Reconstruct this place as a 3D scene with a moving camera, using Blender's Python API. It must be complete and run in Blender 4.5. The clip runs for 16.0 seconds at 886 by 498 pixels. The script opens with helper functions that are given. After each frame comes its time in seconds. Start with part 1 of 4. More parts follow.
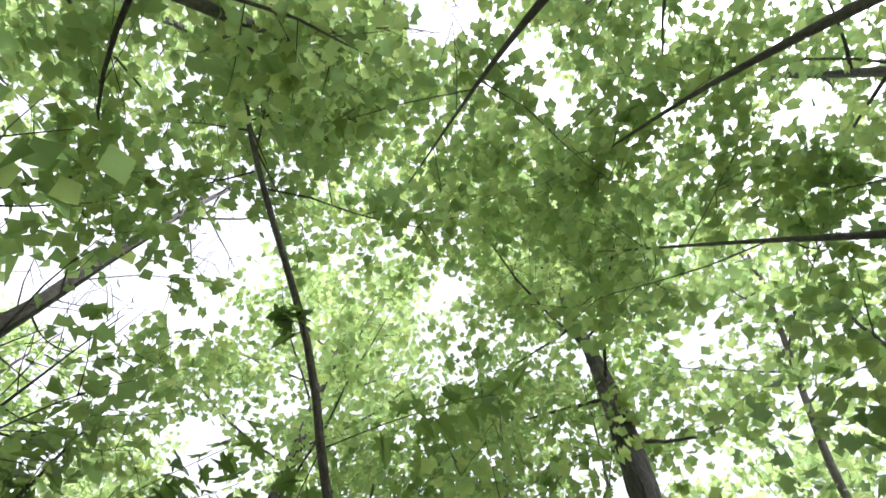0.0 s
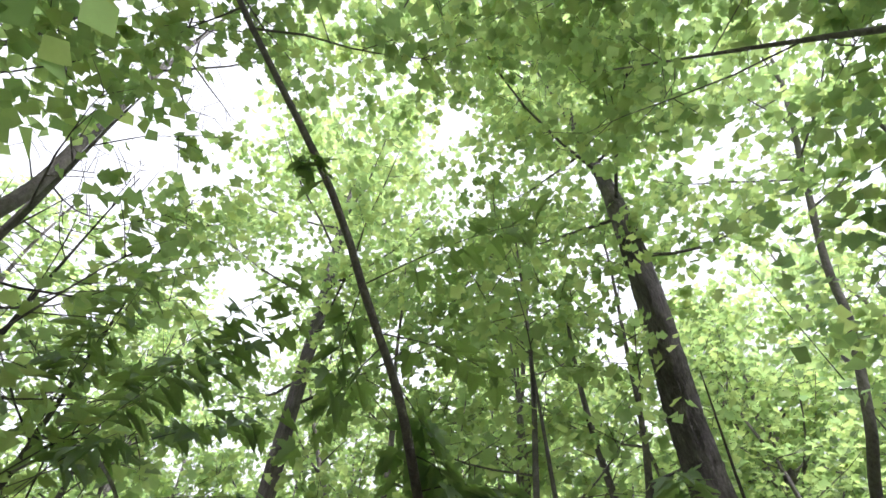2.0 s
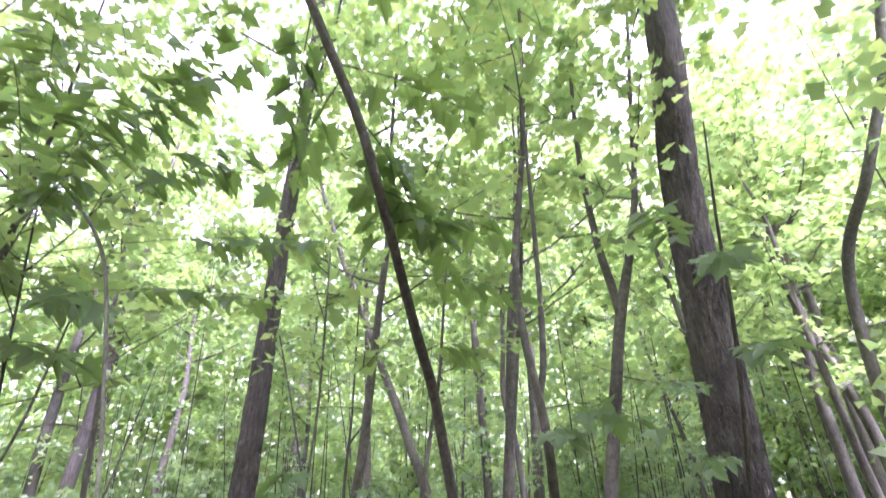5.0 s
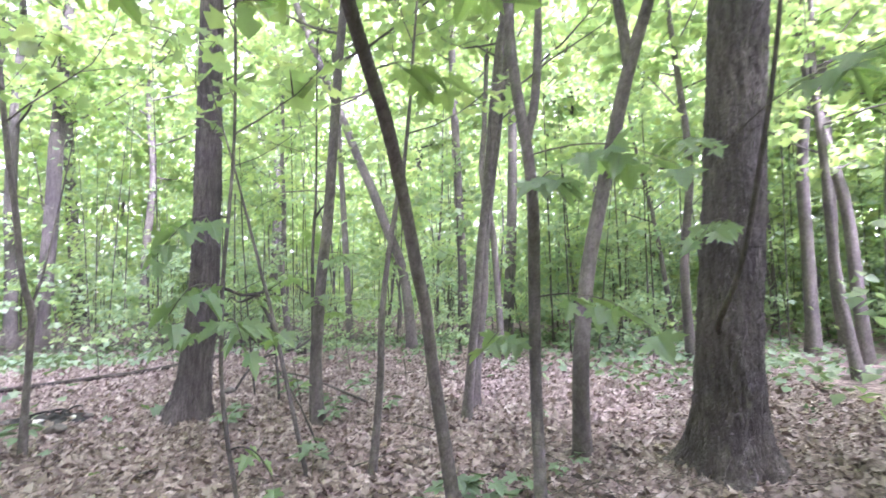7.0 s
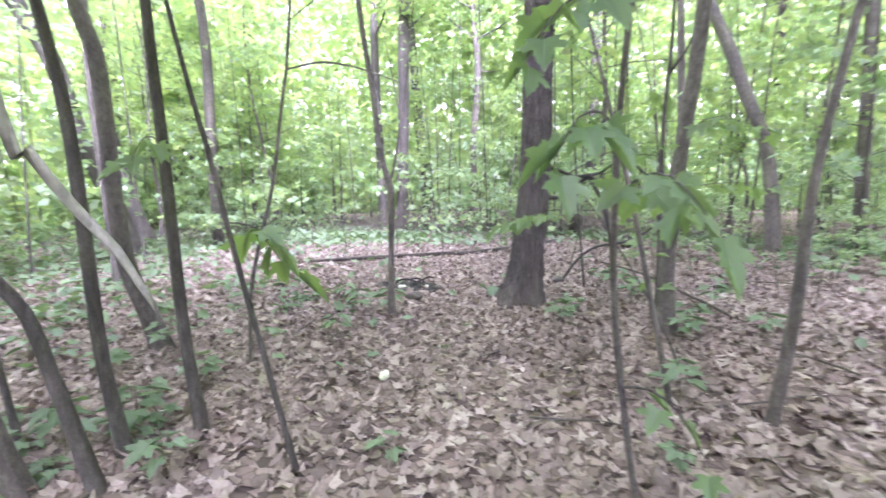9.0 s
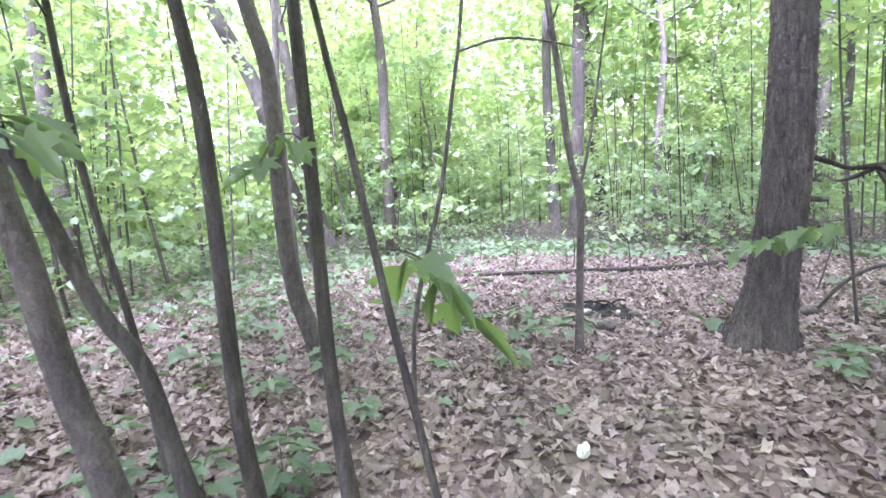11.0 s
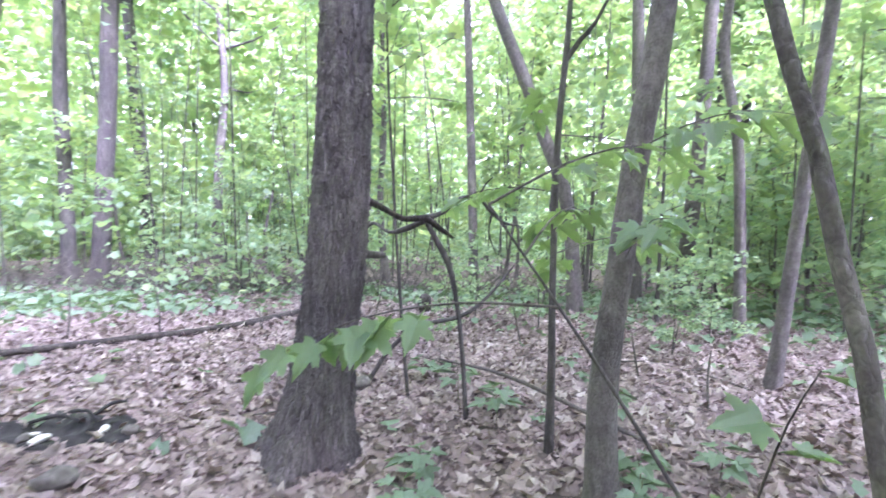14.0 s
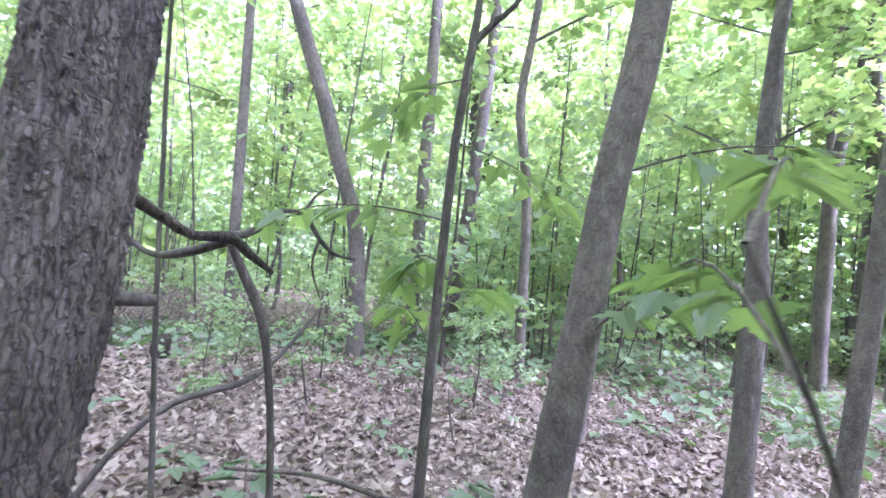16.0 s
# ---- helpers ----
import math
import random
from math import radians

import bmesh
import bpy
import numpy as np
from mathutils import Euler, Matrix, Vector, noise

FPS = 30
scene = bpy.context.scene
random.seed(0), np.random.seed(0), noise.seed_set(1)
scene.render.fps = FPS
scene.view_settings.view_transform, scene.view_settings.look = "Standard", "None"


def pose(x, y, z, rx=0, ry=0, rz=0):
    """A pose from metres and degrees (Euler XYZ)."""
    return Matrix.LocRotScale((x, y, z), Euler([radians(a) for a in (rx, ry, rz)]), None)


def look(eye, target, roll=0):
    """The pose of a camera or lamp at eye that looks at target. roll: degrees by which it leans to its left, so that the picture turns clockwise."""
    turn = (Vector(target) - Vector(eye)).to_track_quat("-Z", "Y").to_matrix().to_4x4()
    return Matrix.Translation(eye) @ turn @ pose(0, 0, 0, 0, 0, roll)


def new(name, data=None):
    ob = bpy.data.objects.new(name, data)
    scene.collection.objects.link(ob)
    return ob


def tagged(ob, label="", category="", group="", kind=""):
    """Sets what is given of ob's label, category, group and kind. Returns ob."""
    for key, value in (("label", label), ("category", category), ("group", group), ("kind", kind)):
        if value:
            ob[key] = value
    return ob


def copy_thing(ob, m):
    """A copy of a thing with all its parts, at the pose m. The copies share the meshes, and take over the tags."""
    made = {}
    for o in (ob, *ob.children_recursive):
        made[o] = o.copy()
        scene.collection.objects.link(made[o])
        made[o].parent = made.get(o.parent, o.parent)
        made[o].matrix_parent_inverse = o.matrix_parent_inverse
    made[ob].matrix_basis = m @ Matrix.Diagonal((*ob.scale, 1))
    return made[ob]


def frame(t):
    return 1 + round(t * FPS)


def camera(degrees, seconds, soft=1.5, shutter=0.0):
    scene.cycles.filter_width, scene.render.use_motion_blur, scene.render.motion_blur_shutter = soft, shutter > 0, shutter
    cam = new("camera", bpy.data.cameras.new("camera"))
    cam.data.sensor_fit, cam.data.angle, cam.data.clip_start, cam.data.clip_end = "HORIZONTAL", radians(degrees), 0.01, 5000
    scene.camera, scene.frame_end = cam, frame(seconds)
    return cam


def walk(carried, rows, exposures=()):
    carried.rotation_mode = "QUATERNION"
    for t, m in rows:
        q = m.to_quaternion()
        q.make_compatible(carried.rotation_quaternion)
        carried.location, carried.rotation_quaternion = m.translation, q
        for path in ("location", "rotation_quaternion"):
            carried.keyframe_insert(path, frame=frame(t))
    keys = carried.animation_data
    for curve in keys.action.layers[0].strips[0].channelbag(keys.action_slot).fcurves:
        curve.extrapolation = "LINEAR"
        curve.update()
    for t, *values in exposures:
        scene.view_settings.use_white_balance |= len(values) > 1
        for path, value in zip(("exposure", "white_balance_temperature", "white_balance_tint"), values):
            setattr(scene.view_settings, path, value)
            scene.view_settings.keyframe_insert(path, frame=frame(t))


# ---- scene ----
cam = camera(84.7, 16.0, 1.5, 0.35)
PATH = [
    (0, (-0.06, -0.48, 1.68), (-0.011, 0.136, 3.582), 1.3),
    (0.5, (-0.085, -0.48, 1.68), (-0.038, 0.31, 3.517), 0.9),
    (1, (-0.11, -0.48, 1.68), (-0.041, 0.483, 3.432), -0.6),
    (1.5, (-0.135, -0.48, 1.68), (-0.047, 0.611, 3.355), -1.9),
    (2, (-0.16, -0.48, 1.68), (-0.097, 0.724, 3.276), -2.1),
    (2.5, (-0.185, -0.48, 1.68), (-0.116, 0.817, 3.202), -2.7),
    (3, (-0.21, -0.48, 1.68), (-0.132, 0.911, 3.117), -2.8),
    (3.2, (-0.22, -0.48, 1.68), (-0.148, 0.934, 3.094), -2.8),
    (5.3, (0.11, -0.11, 1.608), (0.094, 1.745, 2.368), -1.2),
    (5.5, (0.136, -0.06, 1.598), (0.101, 1.835, 2.238), -0.8),
    (6, (0.157, 0.136, 1.604), (0.277, 2.084, 2.042), -2.6),
    (6.5, (0.17, 0.332, 1.582), (0.328, 2.308, 1.851), -2.3),
    (7, (0.157, 0.643, 1.523), (0.222, 2.637, 1.652), -1.2),
    (7.5, (-0.012, 0.886, 1.5), (-0.195, 2.877, 1.451), 0),
    (8, (-0.201, 1.165, 1.405), (-0.664, 3.103, 1.225), 0.5),
    (8.5, (-0.319, 1.305, 1.378), (-1.062, 3.142, 1.105), 0.6),
    (9, (-0.428, 1.502, 1.386), (-1.513, 3.159, 1.106), -1.3),
    (9.5, (-0.616, 1.601, 1.388), (-1.949, 3.061, 1.088), -3.6),
    (12, (-1.33, 2.581, 1.364), (-2.931, 3.763, 1.165), -2.8),
    (12.5, (-1.402, 2.889, 1.366), (-2.748, 4.364, 1.242), -2.6),
    (13, (-1.491, 3.131, 1.341), (-2.567, 4.804, 1.13), -1.3),
    (13.5, (-1.62, 3.428, 1.359), (-2.2, 5.331, 1.159), 0.2),
    (14, (-1.665, 3.757, 1.362), (-1.827, 5.748, 1.26), 1.2),
    (14.5, (-1.703, 3.996, 1.389), (-1.65, 5.996, 1.385), 1.4),
    (15, (-1.859, 4.252, 1.376), (-1.558, 6.229, 1.408), 4.1),
    (15.5, (-2.001, 4.513, 1.379), (-1.366, 6.409, 1.425), 6.2),
    (16, (-2.084, 4.834, 1.369), (-1.246, 6.648, 1.447), 6.2),
]
walk(cam, [(t, look(eye, target, roll)) for t, eye, target, roll in PATH], [(0.0, 1.42, 5950, 14), (3.2, 1.92, 5950, 20), (5.5, 2.98, 5600, 33), (9.0, 3.38, 5500, 34), (13.0, 3.42, 5200, 36), (16.0, 3.5, 5150, 37)])

# ---- light ----
SUN_ELEVATION, SUN_AZIMUTH = 52, 140
world = bpy.data.worlds.new("overcast")
scene.world = world
world.use_nodes = True
wn = world.node_tree
sky = wn.nodes.new("ShaderNodeTexSky")
sky.sky_type, sky.sun_disc = "NISHITA", False
sky.sun_elevation, sky.sun_rotation = radians(SUN_ELEVATION), radians(SUN_AZIMUTH)
sky.air_density, sky.dust_density, sky.ozone_density = 1.0, 6.0, 0.3
wn.nodes["Background"].inputs["Strength"].default_value = 0.15
cloud = wn.nodes.new("ShaderNodeHueSaturation")
cloud.inputs["Saturation"].default_value = 0.12
wn.links.new(sky.outputs["Color"], cloud.inputs["Color"])
haze = wn.nodes.new("ShaderNodeMix")
haze.data_type, haze.blend_type = "RGBA", "LIGHTEN"
haze.inputs[0].default_value, haze.inputs[7].default_value = 1.0, (3.4, 3.4, 3.4, 1)
wn.links.new(cloud.outputs["Color"], haze.inputs[6])
wn.links.new(haze.outputs[2], wn.nodes["Background"].inputs["Color"])
sun = new("sun", bpy.data.lights.new("sun", "SUN"))
sun.data.energy, sun.data.angle, sun.data.color = 1.2, radians(22), (1.0, 0.96, 0.9)
az, el = radians(SUN_AZIMUTH), radians(SUN_ELEVATION)
toward = Vector((math.sin(az) * math.cos(el), math.cos(az) * math.cos(el), math.sin(el)))
sun.matrix_world = look(toward * 40, (0, 0, 0))


# ---- materials ----
def material(name):
    m = bpy.data.materials.new(name)
    m.use_nodes = True
    nt = m.node_tree
    nt.nodes.clear()
    return m, nt, nt.nodes.new("ShaderNodeOutputMaterial")


def node(nt, kind, **values):
    n = nt.nodes.new(kind)
    for key, v in values.items():
        n.inputs[key.replace("_", " ")].default_value = v
    return n


def ramp(nt, source, stops):
    n = nt.nodes.new("ShaderNodeValToRGB")
    e = n.color_ramp.elements
    while len(e) < len(stops):
        e.new(0.5)
    for k, (p, c) in zip(e, stops):
        k.position, k.color = p, (*c, 1)
    nt.links.new(source, n.inputs["Fac"])
    return n.outputs["Color"]


def mixed(nt, a, b, fac, mode="MIX"):
    n = nt.nodes.new("ShaderNodeMix")
    n.data_type, n.blend_type = "RGBA", mode
    for socket, v in ((n.inputs[0], fac), (n.inputs[6], a), (n.inputs[7], b)):
        if isinstance(v, (int, float)):
            socket.default_value = v
        elif isinstance(v, tuple):
            socket.default_value = (*v, 1)
        else:
            nt.links.new(v, socket)
    return n.outputs[2]


def leaf_material(name, stops, glow_stops, through_share=0.5, gloss=0.08):
    """Thin leaf: reflects, lets light through and has a waxy sheen."""
    m, nt, out = material(name)
    geo = nt.nodes.new("ShaderNodeNewGeometry")
    coord = nt.nodes.new("ShaderNodeTexCoord")
    noise_n = node(nt, "ShaderNodeTexNoise", Scale=0.9, Detail=3.0)
    nt.links.new(coord.outputs["Object"], noise_n.inputs["Vector"])
    blend = nt.nodes.new("ShaderNodeMath")
    blend.operation = "MULTIPLY_ADD"
    blend.inputs[1].default_value, blend.inputs[2].default_value = 0.6, 0.0
    nt.links.new(geo.outputs["Random Per Island"], blend.inputs[0])
    add = nt.nodes.new("ShaderNodeMath")
    add.operation = "MULTIPLY_ADD"
    add.inputs[1].default_value = 0.45
    nt.links.new(noise_n.outputs["Fac"], add.inputs[0])
    nt.links.new(blend.outputs[0], add.inputs[2])
    col = ramp(nt, add.outputs[0], stops)
    glow = ramp(nt, add.outputs[0], glow_stops)
    fine = node(nt, "ShaderNodeTexNoise", Scale=60.0, Detail=2.0)
    nt.links.new(coord.outputs["Object"], fine.inputs["Vector"])
    vein = ramp(nt, fine.outputs["Fac"], [(0.3, (0.8, 0.8, 0.8)), (0.7, (1.1, 1.1, 1.1))])
    col = mixed(nt, col, vein, 1.0, "MULTIPLY")
    diff = node(nt, "ShaderNodeBsdfDiffuse", Roughness=0.5)
    tran = node(nt, "ShaderNodeBsdfTranslucent")
    glos = node(nt, "ShaderNodeBsdfGlossy", Roughness=0.6)
    glos.inputs["Color"].default_value = (1, 1, 1, 1)
    nt.links.new(col, diff.inputs["Color"])
    nt.links.new(glow, tran.inputs["Color"])
    a = node(nt, "ShaderNodeMixShader", Fac=through_share)
    nt.links.new(diff.outputs[0], a.inputs[1])
    nt.links.new(tran.outputs[0], a.inputs[2])
    b = node(nt, "ShaderNodeMixShader", Fac=gloss)
    nt.links.new(a.outputs[0], b.inputs[1])
    nt.links.new(glos.outputs[0], b.inputs[2])
    nt.links.new(b.outputs[0], out.inputs["Surface"])
    return m


def bark_material(name, dark, mid, light, ridge, relief, moss=0.0, seams=0.75, tall=0.22):
    m, nt, out = material(name)
    coord = nt.nodes.new("ShaderNodeTexCoord")
    stretch = node(nt, "ShaderNodeMapping", Scale=(1, 1, tall))
    nt.links.new(coord.outputs["Object"], stretch.inputs["Vector"])
    big = node(nt, "ShaderNodeTexNoise", Scale=ridge, Detail=6.0, Roughness=0.65)
    nt.links.new(stretch.outputs[0], big.inputs["Vector"])
    crack = node(nt, "ShaderNodeTexVoronoi", Scale=ridge * 1.5)
    crack.feature = "DISTANCE_TO_EDGE"
    wobble = node(nt, "ShaderNodeTexNoise", Scale=ridge * 0.8, Detail=4.0)
    nt.links.new(coord.outputs["Object"], wobble.inputs["Vector"])
    bent = nt.nodes.new("ShaderNodeVectorMath")
    bent.operation = "MULTIPLY_ADD"
    bent.inputs[1].default_value = (1.1 / ridge,) * 3
    nt.links.new(wobble.outputs["Color"], bent.inputs[0])
    nt.links.new(stretch.outputs[0], bent.inputs[2])
    nt.links.new(bent.outputs[0], crack.inputs["Vector"])
    grain = node(nt, "ShaderNodeTexNoise", Scale=90.0, Detail=4.0)
    nt.links.new(coord.outputs["Object"], grain.inputs["Vector"])
    stain = node(nt, "ShaderNodeTexNoise", Scale=1.7, Detail=4.0)
    nt.links.new(coord.outputs["Object"], stain.inputs["Vector"])
    col = ramp(nt, big.outputs["Fac"], [(0.3, dark), (0.5, mid), (0.72, light)])
    patch = ramp(nt, stain.outputs["Fac"], [(0.35, (0.72, 0.72, 0.74)), (0.65, (1.2, 1.18, 1.15))])
    col = mixed(nt, col, patch, 1.0, "MULTIPLY")
    speck = ramp(nt, grain.outputs["Fac"], [(0.3, (0.8, 0.8, 0.8)), (0.7, (1.15, 1.15, 1.15))])
    col = mixed(nt, col, speck, 1.0, "MULTIPLY")
    if moss:
        green = ramp(nt, stain.outputs["Fac"], [(0.5, (0, 0, 0)), (0.75, (moss, moss, moss))])
        col = mixed(nt, col, (0.12, 0.15, 0.07), green)
    seam = ramp(nt, crack.outputs["Distance"], [(0.0, (seams, seams, seams)), (0.12, (1, 1, 1))])
    col = mixed(nt, col, seam, 1.0, "MULTIPLY")
    bsdf = node(nt, "ShaderNodeBsdfPrincipled", Roughness=0.9)
    nt.links.new(col, bsdf.inputs["Base Color"])
    cut = node(nt, "ShaderNodeMapRange")
    cut.inputs["From Max"].default_value = 0.18
    nt.links.new(crack.outputs["Distance"], cut.inputs["Value"])
    total = nt.nodes.new("ShaderNodeMath")
    total.operation = "MULTIPLY_ADD"
    total.inputs[1].default_value = 0.35
    nt.links.new(cut.outputs[0], total.inputs[0])
    nt.links.new(big.outputs["Fac"], total.inputs[2])
    bump = node(nt, "ShaderNodeBump", Strength=0.9, Distance=relief)
    nt.links.new(total.outputs[0], bump.inputs["Height"])
    fine = node(nt, "ShaderNodeBump", Strength=0.5, Distance=0.003)
    nt.links.new(grain.outputs["Fac"], fine.inputs["Height"])
    nt.links.new(bump.outputs[0], fine.inputs["Normal"])
    nt.links.new(fine.outputs[0], bsdf.inputs["Normal"])
    nt.links.new(bsdf.outputs[0], out.inputs["Surface"])
    return m


def plain_material(name, a, b, scale, rough=0.8):
    m, nt, out = material(name)
    coord = nt.nodes.new("ShaderNodeTexCoord")
    n = node(nt, "ShaderNodeTexNoise", Scale=scale, Detail=5.0)
    nt.links.new(coord.outputs["Object"], n.inputs["Vector"])
    bsdf = node(nt, "ShaderNodeBsdfPrincipled", Roughness=rough)
    nt.links.new(ramp(nt, n.outputs["Fac"], [(0.3, a), (0.7, b)]), bsdf.inputs["Base Color"])
    bump = node(nt, "ShaderNodeBump", Strength=0.6, Distance=0.01)
    nt.links.new(n.outputs["Fac"], bump.inputs["Height"])
    nt.links.new(bump.outputs[0], bsdf.inputs["Normal"])
    nt.links.new(bsdf.outputs[0], out.inputs["Surface"])
    return m


def soil_material():
    m, nt, out = material("forest_floor")
    coord = nt.nodes.new("ShaderNodeTexCoord")
    warp = node(nt, "ShaderNodeTexNoise", Scale=9.0, Detail=2.0)
    nt.links.new(coord.outputs["Object"], warp.inputs["Vector"])
    bent = nt.nodes.new("ShaderNodeVectorMath")
    bent.operation = "MULTIPLY_ADD"
    bent.inputs[1].default_value = (0.08, 0.08, 0.0)
    nt.links.new(warp.outputs["Color"], bent.inputs[0])
    nt.links.new(coord.outputs["Object"], bent.inputs[2])
    cells = node(nt, "ShaderNodeTexVoronoi", Scale=13.0)
    edge = node(nt, "ShaderNodeTexVoronoi", Scale=13.0)
    edge.feature = "DISTANCE_TO_EDGE"
    nt.links.new(bent.outputs[0], cells.inputs["Vector"])
    nt.links.new(bent.outputs[0], edge.inputs["Vector"])
    split = nt.nodes.new("ShaderNodeSeparateColor")
    nt.links.new(cells.outputs["Color"], split.inputs[0])
    col = ramp(nt, split.outputs[0], [(0.0, (0.09, 0.068, 0.066)), (0.3, (0.17, 0.128, 0.122)), (0.65, (0.25, 0.192, 0.182)), (0.9, (0.34, 0.272, 0.256))])
    gap = ramp(nt, edge.outputs["Distance"], [(0.0, (0.5, 0.5, 0.5)), (0.12, (1, 1, 1))])
    col = mixed(nt, col, gap, 1.0, "MULTIPLY")
    broad = node(nt, "ShaderNodeTexNoise", Scale=0.7, Detail=4.0)
    nt.links.new(coord.outputs["Object"], broad.inputs["Vector"])
    col = mixed(nt, col, ramp(nt, broad.outputs["Fac"], [(0.35, (0.75, 0.73, 0.72)), (0.65, (1.15, 1.12, 1.1))]), 1.0, "MULTIPLY")
    bsdf = node(nt, "ShaderNodeBsdfPrincipled", Roughness=0.95)
    nt.links.new(col, bsdf.inputs["Base Color"])
    bump = node(nt, "ShaderNodeBump", Strength=1.0, Distance=0.02)
    nt.links.new(split.outputs[1], bump.inputs["Height"])
    nt.links.new(bump.outputs[0], bsdf.inputs["Normal"])
    nt.links.new(bsdf.outputs[0], out.inputs["Surface"])
    return m


LEAF = leaf_material("canopy_leaf",
                     [(0.1, (0.10, 0.17, 0.065)), (0.5, (0.135, 0.21, 0.075)), (0.9, (0.19, 0.26, 0.08))],
                     [(0.1, (0.38, 0.56, 0.22)), (0.5, (0.49, 0.65, 0.24)), (0.9, (0.64, 0.74, 0.25))], 0.6, 0.06)
# Cooler, dimmer glow than LEAF: the undergrowth's shade is put into this colour.
SHADE_TONED_LEAF = leaf_material("shade_toned_undergrowth_leaf",
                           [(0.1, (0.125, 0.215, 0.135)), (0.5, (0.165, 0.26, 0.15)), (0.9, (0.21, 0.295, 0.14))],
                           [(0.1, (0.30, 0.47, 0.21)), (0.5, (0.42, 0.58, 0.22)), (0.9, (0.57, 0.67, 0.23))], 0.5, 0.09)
NEAR_LEAF = leaf_material("maple_leaf",
                          [(0.1, (0.078, 0.155, 0.105)), (0.5, (0.105, 0.19, 0.125)), (0.9, (0.135, 0.215, 0.12))],
                          [(0.1, (0.30, 0.48, 0.12)), (0.5, (0.38, 0.56, 0.13)), (0.9, (0.50, 0.64, 0.14))], 0.5, 0.07)
HERB_LEAF = leaf_material("herb_leaf",
                          [(0.1, (0.125, 0.19, 0.14)), (0.5, (0.16, 0.23, 0.165)), (0.9, (0.20, 0.265, 0.17))],
                          [(0.1, (0.2, 0.34, 0.1)), (0.9, (0.32, 0.46, 0.12))], 0.3, 0.05)
DEAD_LEAF = leaf_material("fallen_leaf",
                          [(0.05, (0.10, 0.074, 0.072)), (0.3, (0.19, 0.143, 0.138)), (0.55, (0.30, 0.231, 0.222)), (0.75, (0.40, 0.323, 0.308)), (0.95, (0.60, 0.53, 0.505))],
                          [(0.1, (0.20, 0.11, 0.06)), (0.9, (0.42, 0.30, 0.17))], 0.12, 0.05)
OAK_BARK = bark_material("furrowed_bark", (0.095, 0.079, 0.088), (0.155, 0.13, 0.142), (0.225, 0.193, 0.205), 26, 0.03, 0.0, 0.74, 0.17)
GREY_BARK = bark_material("grey_bark", (0.105, 0.09, 0.093), (0.165, 0.142, 0.147), (0.235, 0.21, 0.213), 26, 0.006, 0.05, 0.88, 0.6)
DARK_BARK = bark_material("dark_bark", (0.06, 0.054, 0.054), (0.105, 0.093, 0.093), (0.165, 0.15, 0.148), 30, 0.005, 0.0, 0.85)
PALE_WOOD = bark_material("bare_weathered_wood", (0.19, 0.175, 0.17), (0.29, 0.27, 0.26), (0.38, 0.36, 0.345), 20, 0.004, 0.0, 0.9)
LOG_BARK = bark_material("rotting_bark", (0.03, 0.025, 0.024), (0.065, 0.053, 0.05), (0.13, 0.108, 0.10), 24, 0.012, 0.0, 0.6)
TWIG = bark_material("twig_bark", (0.08, 0.07, 0.064), (0.14, 0.122, 0.112), (0.22, 0.195, 0.18), 60, 0.002)
GREEN_TWIG = plain_material("green_twig", (0.10, 0.11, 0.06), (0.20, 0.18, 0.10), 30)
SOIL = soil_material()
ASH = plain_material("charred_soil", (0.008, 0.007, 0.008), (0.05, 0.045, 0.046), 14, 0.95)
PAPER = plain_material("pale_paper", (0.55, 0.52, 0.48), (0.78, 0.76, 0.74), 25)
STONE = plain_material("grey_stone", (0.07, 0.06, 0.06), (0.16, 0.14, 0.135), 30)


# ---- geometry helpers ----
RNG = np.random.default_rng(7)


def lattice(p, seed=0):
    """Smooth noise from -1 to 1 at the points p (n x 3)."""
    p = np.asarray(p, float)
    i = np.floor(p).astype(np.int64)
    f = p - i
    f = f * f * (3 - 2 * f)
    total = 0
    for dx in (0, 1):
        for dy in (0, 1):
            for dz in (0, 1):
                h = (i[:, 0] + dx) * 374761393 + (i[:, 1] + dy) * 668265263 + (i[:, 2] + dz) * 2147483647 + seed * 144665
                h = (h ^ (h >> 13)) * 1274126177 & 0xFFFFFFFF
                v = ((h ^ (h >> 16)) & 0xFFFF) / 32767.5 - 1
                w = (f[:, 0] if dx else 1 - f[:, 0]) * (f[:, 1] if dy else 1 - f[:, 1]) * (f[:, 2] if dz else 1 - f[:, 2])
                total = total + v * w
    return total


def floor_height(x, y):
    x, y = np.atleast_1d(np.asarray(x, float)), np.atleast_1d(np.asarray(y, float))
    p = np.stack([x, y, 0 * x], 1)
    near = np.exp(-((x + 2) ** 2 + (y - 6) ** 2) / 30**2)
    return near * (0.035 * lattice(p * 0.55, 3) + 0.018 * lattice(p * 2.3, 4))


def polygon_mesh(name, verts, faces, mat, smooth=True):
    me = bpy.data.meshes.new(name)
    me.from_pydata(np.asarray(verts).tolist(), [], faces)
    me.materials.append(mat)
    if smooth:
        me.polygons.foreach_set("use_smooth", np.ones(len(me.polygons), bool))
    me.update()
    return me


def part(name, me, parent, label=""):
    ob = new(name, me)
    ob.parent = parent
    return tagged(ob, label)


